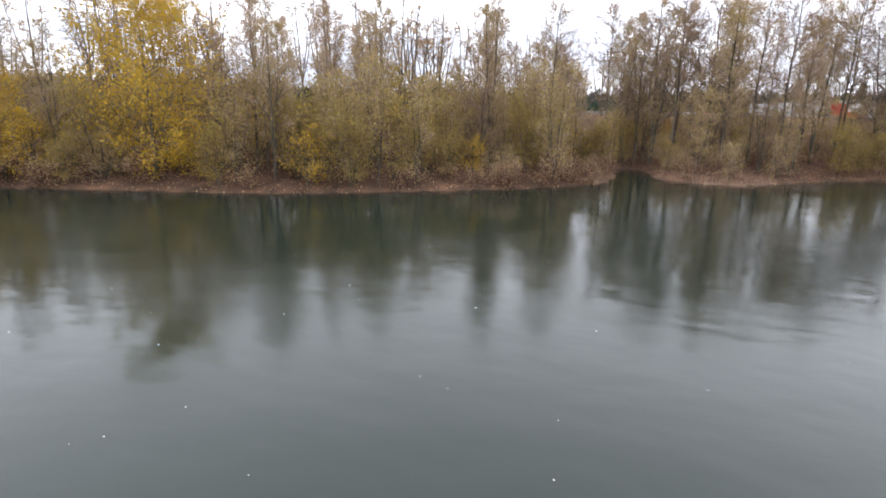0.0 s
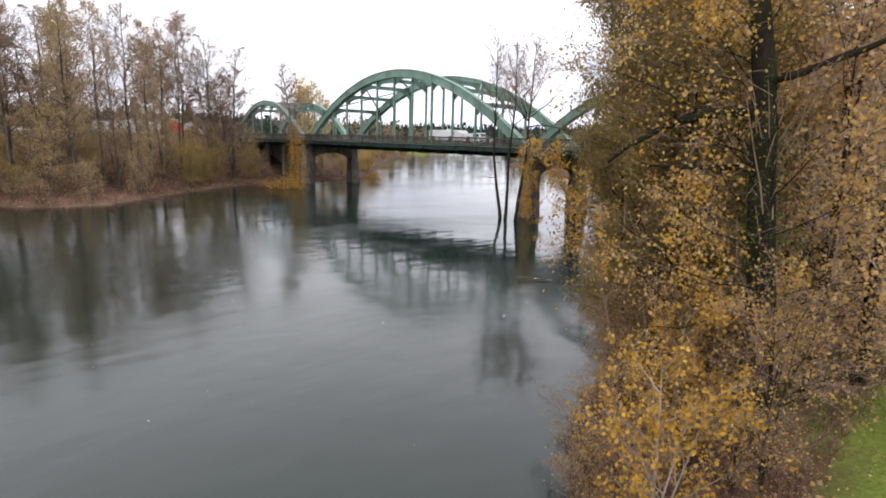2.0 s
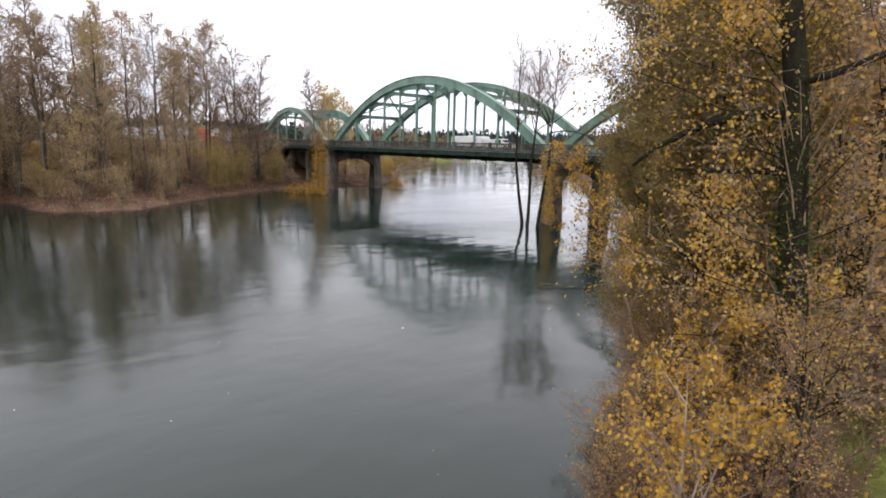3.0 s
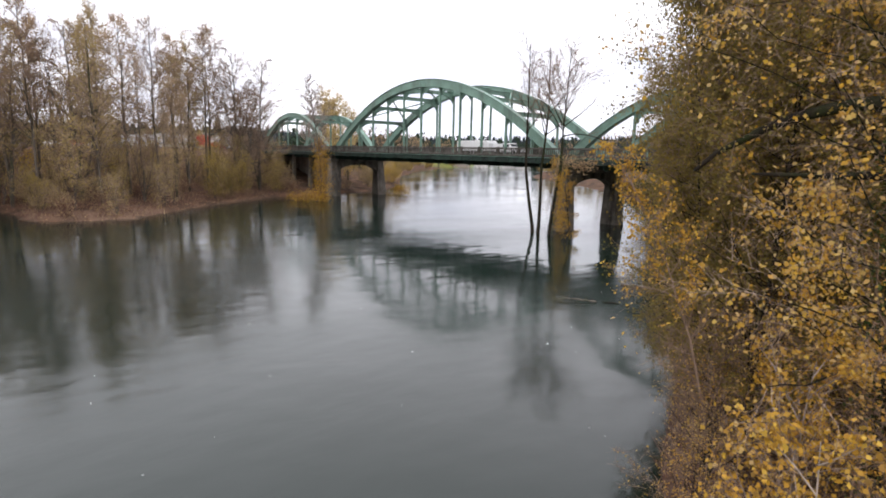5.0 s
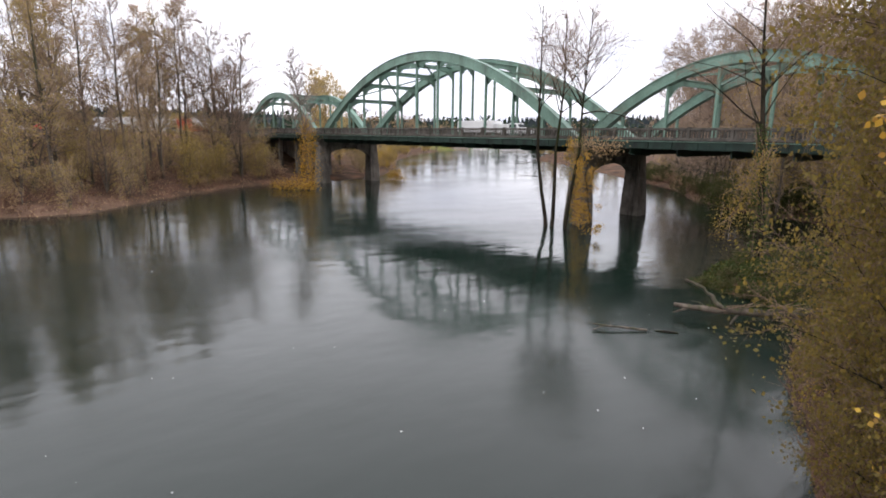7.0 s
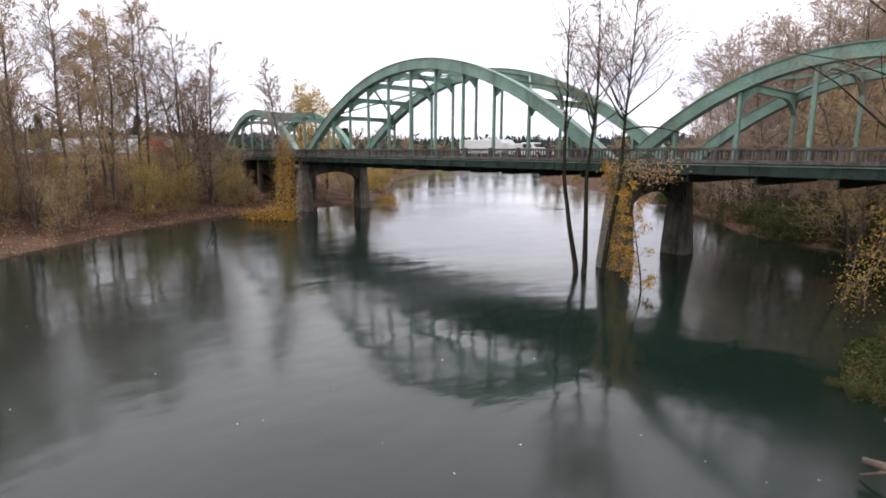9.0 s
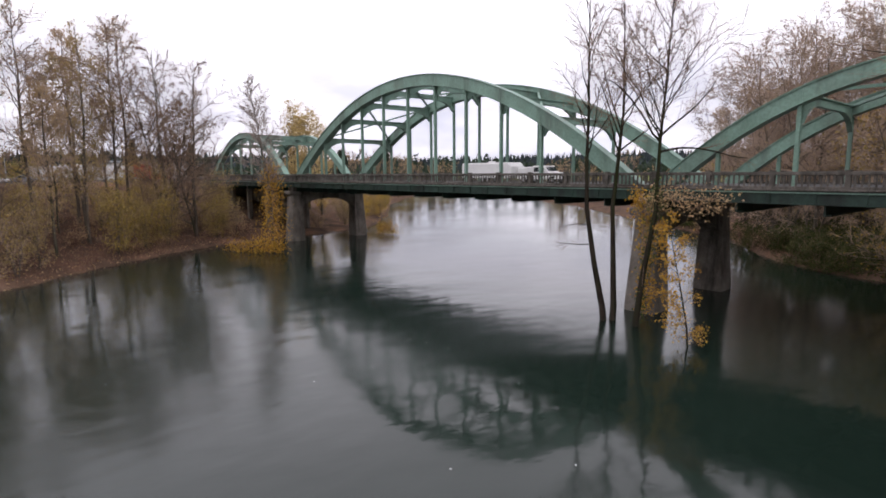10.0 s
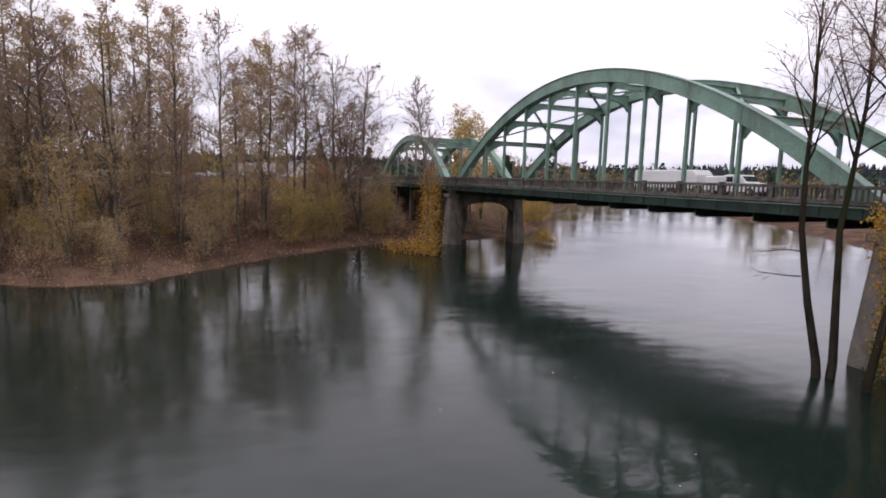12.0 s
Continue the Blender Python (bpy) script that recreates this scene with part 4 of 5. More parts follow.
for x, y, k, a in ((78.0, -47.4, 1.0, 70), (72.8, -39.0, 0.9, 20), (76.0, -40.0, 1.0, 250), (82.4, -50.6, 0.5, 10), (71.2, -34.0, 0.8, 80), (77.8, -49.2, 0.6, 200), (76.4, -46.4, 0.5, 40), (74.9, -43.6, 0.5, 140), (73.4, -39.6, 0.45, 290), (79.6, -54.4, 0.5, 160), (78.8, -52.4, 0.65, 230), (77.2, -47.8, 0.75, 20), (80.0, -53.2, 0.55, 90)):
    stand(bare_bush, x, y, k, a)

bare_crown = dict(leaves=0.0, lift=0.06, taper=0.12, limb_r=0.5, foot=1.0, peak=0.2, limb_steps=5, kink=0.75)
river_tree = grow_tree(24, 25, 5.6, 0.3, 36, 0.57, 36, twigs=9, sprays=6, twig_r=0.018, tip=0.3, **bare_crown,
                       paths=[[(-0.2, -0.1, -0.8), (-0.5, 0, 1), (-1.6, 0.3, 4.5), (-2.6, 0.5, 9), (-2.8, 0.6, 13), (-2.8, 0.7, 17), (-3.0, 0.8, 21), (-3.1, 0.9, 26)],
                              [(0.2, 0.4, -0.8), (0.1, 0.7, 1), (-0.7, 1.7, 4.5), (-1.5, 2.6, 9), (-1.3, 2.9, 13), (-1.1, 3.1, 17), (-1.2, 3.1, 21), (-1.4, 3.2, 25.5)]])
for z, d in ((7.6, (-0.8, -0.55, 0.1)), (6.0, (-0.75, -0.65, 0.15))):
    clothe(river_tree, river_tree.limb((-2.3, 0.45, z), d, 2.6, 0.05, 0.02, 5, 0.15, -0.1, river_tree.grown()), 5, 4, 0.8, 0.014, -0.03)
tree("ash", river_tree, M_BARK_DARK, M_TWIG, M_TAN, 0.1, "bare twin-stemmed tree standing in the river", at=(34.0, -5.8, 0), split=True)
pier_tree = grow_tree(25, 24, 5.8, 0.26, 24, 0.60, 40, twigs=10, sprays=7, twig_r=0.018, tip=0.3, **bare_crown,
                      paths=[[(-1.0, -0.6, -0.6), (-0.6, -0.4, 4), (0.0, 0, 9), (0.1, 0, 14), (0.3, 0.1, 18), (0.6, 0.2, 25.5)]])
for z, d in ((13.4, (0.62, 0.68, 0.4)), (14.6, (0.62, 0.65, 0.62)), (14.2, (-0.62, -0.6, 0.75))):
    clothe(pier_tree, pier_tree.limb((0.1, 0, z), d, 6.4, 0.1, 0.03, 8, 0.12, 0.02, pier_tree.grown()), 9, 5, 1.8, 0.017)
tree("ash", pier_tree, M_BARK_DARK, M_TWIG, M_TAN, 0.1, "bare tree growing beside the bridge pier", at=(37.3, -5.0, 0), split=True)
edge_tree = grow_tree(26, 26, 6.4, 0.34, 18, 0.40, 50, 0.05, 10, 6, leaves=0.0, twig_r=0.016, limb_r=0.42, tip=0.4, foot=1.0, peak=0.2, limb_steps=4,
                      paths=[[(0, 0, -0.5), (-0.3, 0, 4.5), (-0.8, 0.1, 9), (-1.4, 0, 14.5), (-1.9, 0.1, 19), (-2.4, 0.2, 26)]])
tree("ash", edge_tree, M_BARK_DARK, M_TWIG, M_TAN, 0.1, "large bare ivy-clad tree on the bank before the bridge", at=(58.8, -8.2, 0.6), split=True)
vine_tree = grow_tree(27, 27, 4.6, 0.25, 48, 0.4, 46, 0.05, 9, 7, leaves=0.0, twig_r=0.03, kink=0.6, peak=0.25, tip=0.25, foot=0.8, limb_steps=4)
tree("cottonwood", vine_tree, M_BARK, M_TWIG_GREY, M_TAN, 0.1, "bare cottonwood with vines on its lower trunk", at=(-23.0, -9.2, -0.5), split=True)


def vine(name, label, at, spots, leaf, size, n, seed, stalk=M_TWIG):
    """A creeper: stalks that wind up from the foot through the spots, with leaves around them. spots: (x, y, z, spread)."""
    g = Grower(seed)
    r = g.rng
    for (x0, y0, z0, s0), (x1, y1, z1, s1) in zip(spots, spots[1:]):
        for _ in range(max(3, n // 220)):
            a = np.array((x0, y0, z0)) + r.normal(size=3) * s0 * 0.35
            b = np.array((x1, y1, z1)) + r.normal(size=3) * s1 * 0.35
            pts = g.limb(a, b - a, np.linalg.norm(b - a), 0.03, 0.012, 5, 0.12, 0, g.twig)
        for _ in range(n // (len(spots) - 1)):
            f = r.uniform()
            s = s0 + (s1 - s0) * f
            c = np.array((x0, y0, z0)) * (1 - f) + np.array((x1, y1, z1)) * f + r.normal(size=3) * s * np.array((0.5, 0.5, 0.6))
            if c[2] + at[2] > 0.1:
                g.tips.append(c)
    root = new(name)
    hang("stem", joined("stem", [(*tubes(g.twig, 4), stalk)]), None, root)
    hang("foliage", joined("foliage", [(*blades(g.tips, size, r, 0.8), leaf)]), None, root)
    root.matrix_basis = pose(*at)
    return tagged(root, label, "vine")


vine("vine", "yellow-leaved vine climbing the concrete pier leg", (35.2, -2.2, 0), [(0.2, -0.2, 0.2, 0.7), (0.1, 0, 3, 0.8), (0.0, 0, 6, 0.8), (-0.2, -0.2, 8.6, 0.9), (-0.9, -0.4, 10.4, 0.6)], M_GOLD, 0.2, 1500, 31)
vine("vine", "brown and green ivy hanging from the bridge at the pier", (37.5, -4.6, 0), [(-1.5, 0.6, 9.6, 0.8), (0.2, 0, 10.2, 1.0), (2.2, 0.2, 9.8, 1.0), (4.6, 0.4, 9.9, 0.9)], M_TAN, 0.17, 1100, 32)
vine("vine", "dark green ivy on the bare tree by the pier", (37.2, -4.8, 0), [(-0.8, -0.4, 0.3, 0.5), (-0.4, -0.2, 5, 0.6), (0.0, 0, 9, 0.9), (0.1, 0, 11, 0.5)], M_GREEN, 0.16, 900, 33)
vine("vine", "yellow vines wrapping the trunk of a tree at the water", (-22.6, -9.2, 0), [(0.4, -0.6, 0.3, 2.4), (0.2, 0, 3.0, 2.0), (0, 0, 7, 1.9), (0, 0, 10.5, 1.7), (0, 0, 13.0, 1.0)], M_GOLD, 0.22, 3600, 34)
vine("vine", "low golden brambles spreading over the water's edge", (-23.5, -11.5, 0), [(-4.5, -3, 0.5, 1.2), (-1, 0, 0.8, 1.4), (3.0, 2.5, 0.7, 1.3)], M_GOLD, 0.24, 1500, 35)
vine("vine", "dark ivy covering the trunk of the bank tree", (58.8, -8.2, 0.6), [(0, 0, 0.2, 1.2), (-0.3, 0, 4, 0.8), (-0.7, 0, 8, 0.7), (-1.1, 0, 11.5, 0.5)], M_GREEN, 0.16, 1900, 36)
vine("vine", "thin olive creeper trailing from the bank tree towards the water", (58.4, -9.2, 0.6), [(0.4, 0.2, 9.6, 0.9), (-0.4, 0, 7.4, 1.3), (-1.6, -0.2, 4.6, 1.5), (-2.4, -0.4, 2.2, 1.2)], M_GOLD_OLIVE, 0.13, 1500, 40)
vine("vine", "dark ivy and moss on the big cottonwood's trunk", (81.7, -47.4, 1.4), [(0, 0, 0.2, 1.1), (-0.1, 0, 4, 0.9), (-0.5, -0.2, 8, 0.65), (-0.9, -0.3, 12, 0.4)], M_GREEN, 0.11, 4200, 37)
vine("bush", "golden bush on the far side of the pier", (-31.0, 17.5, 0), [(-2.0, 0, 0.4, 1.2), (0, 0, 1.6, 1.6), (2.0, 1, 0.5, 1.2)], M_GOLD, 0.25, 1000, 38)
stump = grow_tree(39, 8.5, 1.4, 0.08, 26, 0.06, 55, 0.03, 6, 4, leaves=3.4, twig_r=0.009, scatter=0.14, foot=1.0, tip=0.5,
                  paths=[[(0, 0, -0.4), (-0.2, 0.1, 1.5), (-0.9, 0.4, 4.0), (-1.7, 0.8, 6.4), (-2.4, 1.2, 8.6)]])
tree("snag", stump, M_BARK_DARK, M_TWIG, M_GOLD, 0.15, "thin leaning snag hung with golden leaves in the water", at=(41.6, -7.8, -0.2))

M_IVY_YELLOW = mat("yellowing_ivy", leafy((0.028, 0.045, 0.014), (0.05, 0.07, 0.02), (0.09, 0.10, 0.025), (0.04, 0.055, 0.016), (0.04, 0.055, 0.016), (0.14, 0.12, 0.03), lit=0.2), 0.7, spec=0.15)
ivy_bush = kind_of("shrub", grow_tree(28, 3.2, 2.2, 0.05, 30, 0.03, 60, 0.03, 6, 4, stems=6, leaves=3.8, twig_r=0.012, scatter=0.2), M_TWIG, M_TWIG, M_IVY_YELLOW, 0.16,
                   "dense green ivy-covered shrub at the water", "shrub", 4)
for x, y, s in ((57.6, -17.4, 0.28), (58.6, -17.9, 0.32), (59.6, -16.4, 0.34), (60.4, -18.2, 0.36), (61.8, -18.6, 0.38), (63.2, -19.0, 0.45), (64.8, -19.4, 0.5), (59.0, -12.6, 0.35), (58.4, -10.5, 0.4), (61.0, -10.0, 0.5),
                (62.5, -15.5, 0.55), (66.0, -14.0, 0.9), (67.6, -22.4, 0.6), (69.0, -27.5, 0.6), (70.5, -31.5, 0.55), (63.6, -11.5, 0.7), (66.2, -18.2, 0.7)):
    put(ivy_bush, x, y, s)
sow(56, (ivy_bush, brush_d), 30, 78, 16, 52, 0.0, 9, 1.3, 0.6, 1.2, west=False, weights=(12, 1))
sow(26, (ivy_bush,), 46, 80, -14, 18, 0.1, 14, 1.8, 0.4, 0.7, west=False, under=True)
for x, y, k in ((30.5, 46, 1.06), (35, 41.5, 1.0), (39.5, 47, 1.04), (45, 39, 0.98), (51, 38, 1.0), (57, 33, 0.95), (63.5, 30, 0.98), (48, 52, 1.02), (71, 36, 1.0), (27.5, 49, 1.1), (23.5, 55, 1.08), (19, 61, 1.0), (14, 67, 0.95), (32, 52, 1.15), (38, 50, 1.18), (43, 45, 1.15)):
    put(cotton_f, x, y, k)
for x, y, k in ((49, 24, 0.95), (53.5, 29, 1.0), (58, 22, 0.9), (66, 24, 1.0)):
    put(cotton_g, x, y, k)
sow(14, (cotton_f,), 40, 84, 21, 54, 1.0, 40, 3.0, 0.95, 1.2, west=False)
sow(10, tall, 6, 84, 19, 62, 1.2, 34, 2.4, 0.95, 1.25, west=False, weights=(4, 0, 4, 6, 1))
sow(26, (cotton_d, cotton_c, far_bare), -6, 125, 24, 110, 3, 60, 3.0, 0.9, 1.2, west=False)
sow(50, (brush_b, brush_d, ivy_bush), 0, 115, 18, 85, 0.4, 30, 1.8, 0.8, 1.25, west=False, weights=(1, 1, 7))
sow(24, (shrub_a, ivy_bush), 0, 66, 17, 80, 0.05, 3, 1.3, 0.7, 1.2, west=False)
sow(14, (brush_b, brush_a), 80, 114, -30, -5, 2, 60, 2.6, 0.6, 1.0, west=False)
sow(7, tall, 78, 114, -30, -6, 4, 60, 4.0, 0.85, 1.0, west=False)
sow(14, (brush_a, brush_b, brush_c), -78, -46, 18, 44, 0.8, 30, 2.2, 0.5, 0.9)
sow(46, (far_bare,), -260, -60, 34, 320, 3, 40, 3.5, 0.6, 0.95)
sow(56, (far_brush,), -260, -50, 26, 320, 0.5, 22, 2.4, 0.6, 1.0)
sow(40, (far_bare,), -260, 0, 90, 420, 3, 50, 4.0, 0.55, 0.85, west=False)
sow(50, (far_brush,), -260, 0, 88, 420, 0.5, 30, 2.8, 0.5, 0.9, west=False)
sow(20, (far_bare,), -190, -80, -120, -20, 52, 150, 5.0, 0.7, 0.95)
sow(24, (far_brush,), -120, -60, -66, -6, 30, 90, 3.0, 0.5, 0.8)

# low brush, dead stalks and fallen leaves over the banks
rng = np.random.default_rng(71)


def brush(x0, x1, y0, y1, d0, d1, n, west, tall_to):
    x, y = rng.uniform(x0, x1, n), rng.uniform(y0, y1, n)
    d, w = shore(x, y)
    keep = (w == west) & (d > d0) & (d < d1)
    x, y = x[keep], y[keep]
    z = land(x, y)
    k = len(x)
    lean = rng.normal(size=(k, 2)) * 0.45
    h = rng.uniform(0.25, 1.0, k) ** 1.5 * tall_to
    return np.stack([x, y, z - 0.05, x + lean[:, 0] * h, y + lean[:, 1] * h, z + h, np.full(k, 0.022), np.zeros(k)], 1)


rows = np.concatenate([brush(-62, -6, -66, -3, 0.1, 30, 26000, True, 1.5), brush(-30, 62, -165, -66, 0.1, 20, 40000, True, 1.5)])
fallen = rows[rng.uniform(size=len(rows)) < 0.35][:, :3] + np.array((0.3, 0.2, 0.12))
under = joined("undergrowth", [(*spikes(rows), M_TWIG_RED), (*blades(fallen, 0.2, rng, 0.0), M_TAN)])
tagged(hang("undergrowth", under, None), "brown brambles and dead stalks over the river banks", "undergrowth", kind="stuff")
rows = np.concatenate([brush(64, 84, -62, -24, -0.2, 12, 30000, False, 1.0), brush(30, 80, 14, 60, 0.1, 20, 12000, False, 1.2)])
fallen = rows[rng.uniform(size=len(rows)) < 0.9][:, :3] + np.array((0.3, 0.2, 0.1))
under = joined("undergrowth", [(*spikes(rows), M_TWIG_RED), (*blades(fallen, 0.15, rng, 0.0), M_TAN)])
tagged(hang("undergrowth", under, None), "brambles and fallen leaves on the near bank", "undergrowth", kind="stuff")



def creeping(label, x0, x1, y0, y1, d0, d1, n, leaf, size, high):
    """A low carpet of leaves over a stretch of bank."""
    x, y = rng.uniform(x0, x1, n), rng.uniform(y0, y1, n)
    d, w = shore(x, y)
    keep = ~w & (d > d0) & (d < d1)
    x, y = x[keep], y[keep]
    lump = 0.5 + 0.5 * np.sin(x * 1.7 + np.sin(y * 1.1)) * np.sin(y * 1.9)
    z = np.maximum(land(x, y), 0.05) + rng.uniform(0.05, 1.0, len(x)) * high * (0.3 + 0.7 * lump)
    me = joined("ground_cover", [(*blades(np.stack([x, y, z], 1), size, rng, 0.3), leaf)])
    tagged(hang("ground_cover", me, None), label, "ground cover", kind="stuff")


creeping("dark ivy carpeting the low point of the near bank", 55, 70, -24, -4, -0.3, 9, 42000, M_IVY_YELLOW, 0.16, 0.5)
creeping("dark green ivy and brambles under the far side of the bridge", 36, 80, 0, 44, -0.3, 10, 26000, M_GREEN, 0.26, 1.3)
# mown grass behind the trees
gx_, gy_ = rng.uniform(82.5, 93, 26000), rng.uniform(-60, -28, 26000)
gz_ = land(gx_, gy_)
gh = rng.uniform(0.05, 0.16, 26000)
gl = rng.normal(size=(2, 26000)) * 0.05
turf = np.stack([gx_, gy_, gz_ - 0.02, gx_ + gl[0], gy_ + gl[1], gz_ + gh, np.full(26000, 0.012), np.zeros(26000)], 1)[gx_ + 2 * np.sin(gy_ * 0.3 + 1) > 83.5]
M_GRASS = mat("grass_blades", leafy((0.13, 0.18, 0.03), (0.22, 0.28, 0.06), (0.26, 0.30, 0.07), (0.17, 0.22, 0.045), lit=0.4), 0.8, spec=0.1)
shed = np.stack([gx_, gy_, gz_ + 0.12], 1)[(gx_ > 84) & (rng.uniform(size=26000) < 0.06)]
tagged(hang("fallen_leaves", joined("fallen_leaves", [(*blades(shed, 0.12, rng, 0.0), M_PALE_GOLD)]), None), "pale yellow leaves fallen on the grass", "fallen leaves", kind="stuff")
tagged(hang("grass", joined("grass", [(*spikes(turf), M_GRASS)]), None), "short green grass strewn with leaves", "grass", kind="stuff")

# ---- fallen wood in the water ----
def log(name, label, at, limbs, bark):
    root = None
    for i, (pts, r0, r1) in enumerate(limbs):
        segs = []
        m = len(pts) - 1
        for k in range(m):
            segs.append((*pts[k], *pts[k + 1], r0 + (r1 - r0) * k / m, r0 + (r1 - r0) * (k + 1) / m))
        me = joined("limb", [(*tubes(segs, 8), bark)])
        if root is None:
            root = hang(name, me, None)
            root.matrix_basis = pose(*at)
        else:
            hang("snag", me, None, root)
    return tagged(root, label, "log")


M_DRIFT = mat("bleached_wood", two_tone((0.05, 0.04, 0.031), (0.17, 0.137, 0.108), 1.6, (0.05, 0.055, 0.022), 0.9, 0.03, 6), 0.9)
def gnarled(seed, pts, r0, r1, knots=4):
    """A crooked line through the points, with radii that swell and shrink."""
    g = np.random.default_rng(seed)
    out = []
    for k in range(len(pts) - 1):
        a, b = np.array(pts[k], float), np.array(pts[k + 1], float)
        for i in range(knots):
            out.append(a + (b - a) * i / knots + g.normal(size=3) * r0 * (0.35 if k + i else 0))
    return [tuple(p) for p in out] + [tuple(pts[-1])], r0, r1


log("log", "thin bare branch lying in the river", (58.85, -32.2, 0.05),
    [gnarled(1, [(-0.1, 0.0, 0.22), (0.6, 0.5, 0.18), (1.4, 1.3, 0.10), (2.15, 2.0, 0.02)], 0.04, 0.07),
     ([(0.5, 0.42, 0.18), (0.25, 0.1, 0.1), (0.0, -0.25, -0.1)], 0.03, 0.02), ([(0.7, 0.6, 0.16), (0.62, 0.62, 0.42)], 0.022, 0.012), ([(1.6, 1.5, 0.1), (1.68, 1.45, 0.35)], 0.022, 0.012)], M_DRIFT)
# short dark limb standing in for a duck and its dark reflection
log("log", "dark log-shaped stand-in for a duck and its reflection", (61.6, -29.6, 0.0), [gnarled(2, [(-0.3, -0.2, 0.0), (0.3, 0.2, 0.06), (0.7, 0.5, 0.0)], 0.05, 0.06)], M_BARK_DARK)
log("log", "large mossy fallen trunk reaching from the bank into the river", (60.6, -25.9, 0.22),
    [gnarled(3, [(-0.2, 0.0, 0.42), (0.9, 0.1, 0.5), (2.4, 0.9, 0.42), (4.4, 2.2, 0.55), (6.6, 3.4, 0.9)], 0.14, 0.32),
     gnarled(4, [(2.5, 0.9, 0.5), (1.7, 0.7, 1.25), (0.9, 0.4, 1.9), (0.2, 0.3, 2.05)], 0.15, 0.08, 3),
     ([(0.95, 0.4, 1.85), (1.15, 0.5, 2.2)], 0.06, 0.03), ([(0.9, 0.1, 0.5), (0.2, -0.1, 0.12), (-0.2, -0.1, -0.1)], 0.09, 0.04), ([(3.2, 1.4, 0.5), (3.0, 0.9, 0.0), (2.9, 0.8, -0.3)], 0.09, 0.05),
     ([(1.6, 0.5, 0.5), (1.0, 0.6, 0.75), (0.5, 0.65, 0.7)], 0.06, 0.02)], M_DRIFT)
vine("moss", "green moss and ferns growing on the fallen trunk", (60.6, -25.9, 0.22), [(1.6, 0.5, 0.6, 0.15), (2.6, 1.0, 0.62, 0.22), (4.4, 2.2, 0.85, 0.35), (6.4, 3.2, 1.3, 0.5)], M_IVY_YELLOW, 0.1, 1500, 41)
log("log", "dead branch fallen across the muddy shore", (77.6, -46.6, 0.2),
    [([(-2.4, -0.8, 0.1), (-1.2, -0.5, 0.3), (0.4, 0.3, 0.5), (2.0, 0.5, 1.0)], 0.05, 0.12), ([(-1.2, -0.5, 0.3), (-1.9, 0.2, 0.6)], 0.05, 0.02)], M_BARK_DARK)

# ---- vehicles ----
M_WHITE = mat("white_vehicle_paint", two_tone((0.66, 0.66, 0.66), (0.78, 0.78, 0.77), 0.5, None, 0.05, 0.002), 0.35, spec=0.5)
M_RED = mat("red_vehicle_paint", two_tone((0.42, 0.03, 0.03), (0.5, 0.05, 0.04), 0.5, None, 0.05, 0.002), 0.35, spec=0.5)
M_GREY = mat("grey_vehicle_paint", two_tone((0.16, 0.17, 0.18), (0.22, 0.23, 0.24), 0.5, None, 0.05, 0.002), 0.35, spec=0.5)
M_TYRE = mat("black_rubber", two_tone((0.015, 0.015, 0.015), (0.03, 0.03, 0.03), 3, None, 0.2, 0.003), 0.85)
M_PANE = mat("dark_vehicle_glass", two_tone((0.02, 0.022, 0.025), (0.03, 0.034, 0.038), 1, None, 0.0, 0.001), 0.08, spec=0.6)
M_CHROME = mat("dull_metal", two_tone((0.35, 0.35, 0.36), (0.5, 0.5, 0.5), 2, None, 0.1, 0.002), 0.35, 0.8)


def wheel(parent, x, y, r):
    bm = bmesh.new()
    bmesh.ops.create_cone(bm, cap_ends=True, segments=18, radius1=r, radius2=r, depth=0.24, matrix=pose(x, y, r, 90))
    w = part("wheel", bm, M_TYRE, parent, "black rubber tyre")
    bm = bmesh.new()
    bmesh.ops.create_cone(bm, cap_ends=True, segments=14, radius1=r * 0.58, radius2=r * 0.58, depth=0.26, matrix=pose(x, y, r, 90))
    part("rim", bm, M_CHROME, w)


def hull(bm, sections):
    """A body lofted along x: rows of (x, half width, z low, z high)."""
    prev = None
    for x, w, lo, hi in sections:
        ch = min(0.12, (hi - lo) * 0.2)
        cur = [bm.verts.new(p) for p in ((x, -w, lo), (x, -w, hi - ch), (x, -w + ch, hi), (x, w - ch, hi), (x, w, hi - ch), (x, w, lo))]
        if prev:
            for i in range(6):
                j = (i + 1) % 6
                bm.faces.new((prev[i], prev[j], cur[j], cur[i]))
        else:
            bm.faces.new(cur[::-1])
        prev = cur
    bm.faces.new(prev)
    bmesh.ops.recalc_face_normals(bm, faces=bm.faces)


def windows(parent, rows):
    for x0, x1, z0, z1, w in rows:
        for s in (-1, 1):
            bm = bmesh.new()
            box(bm, x0, x1, s * w - 0.012, s * w + 0.012, z0, z1, 0.008)
            part("window", bm, M_PANE, parent, "dark tinted side window")


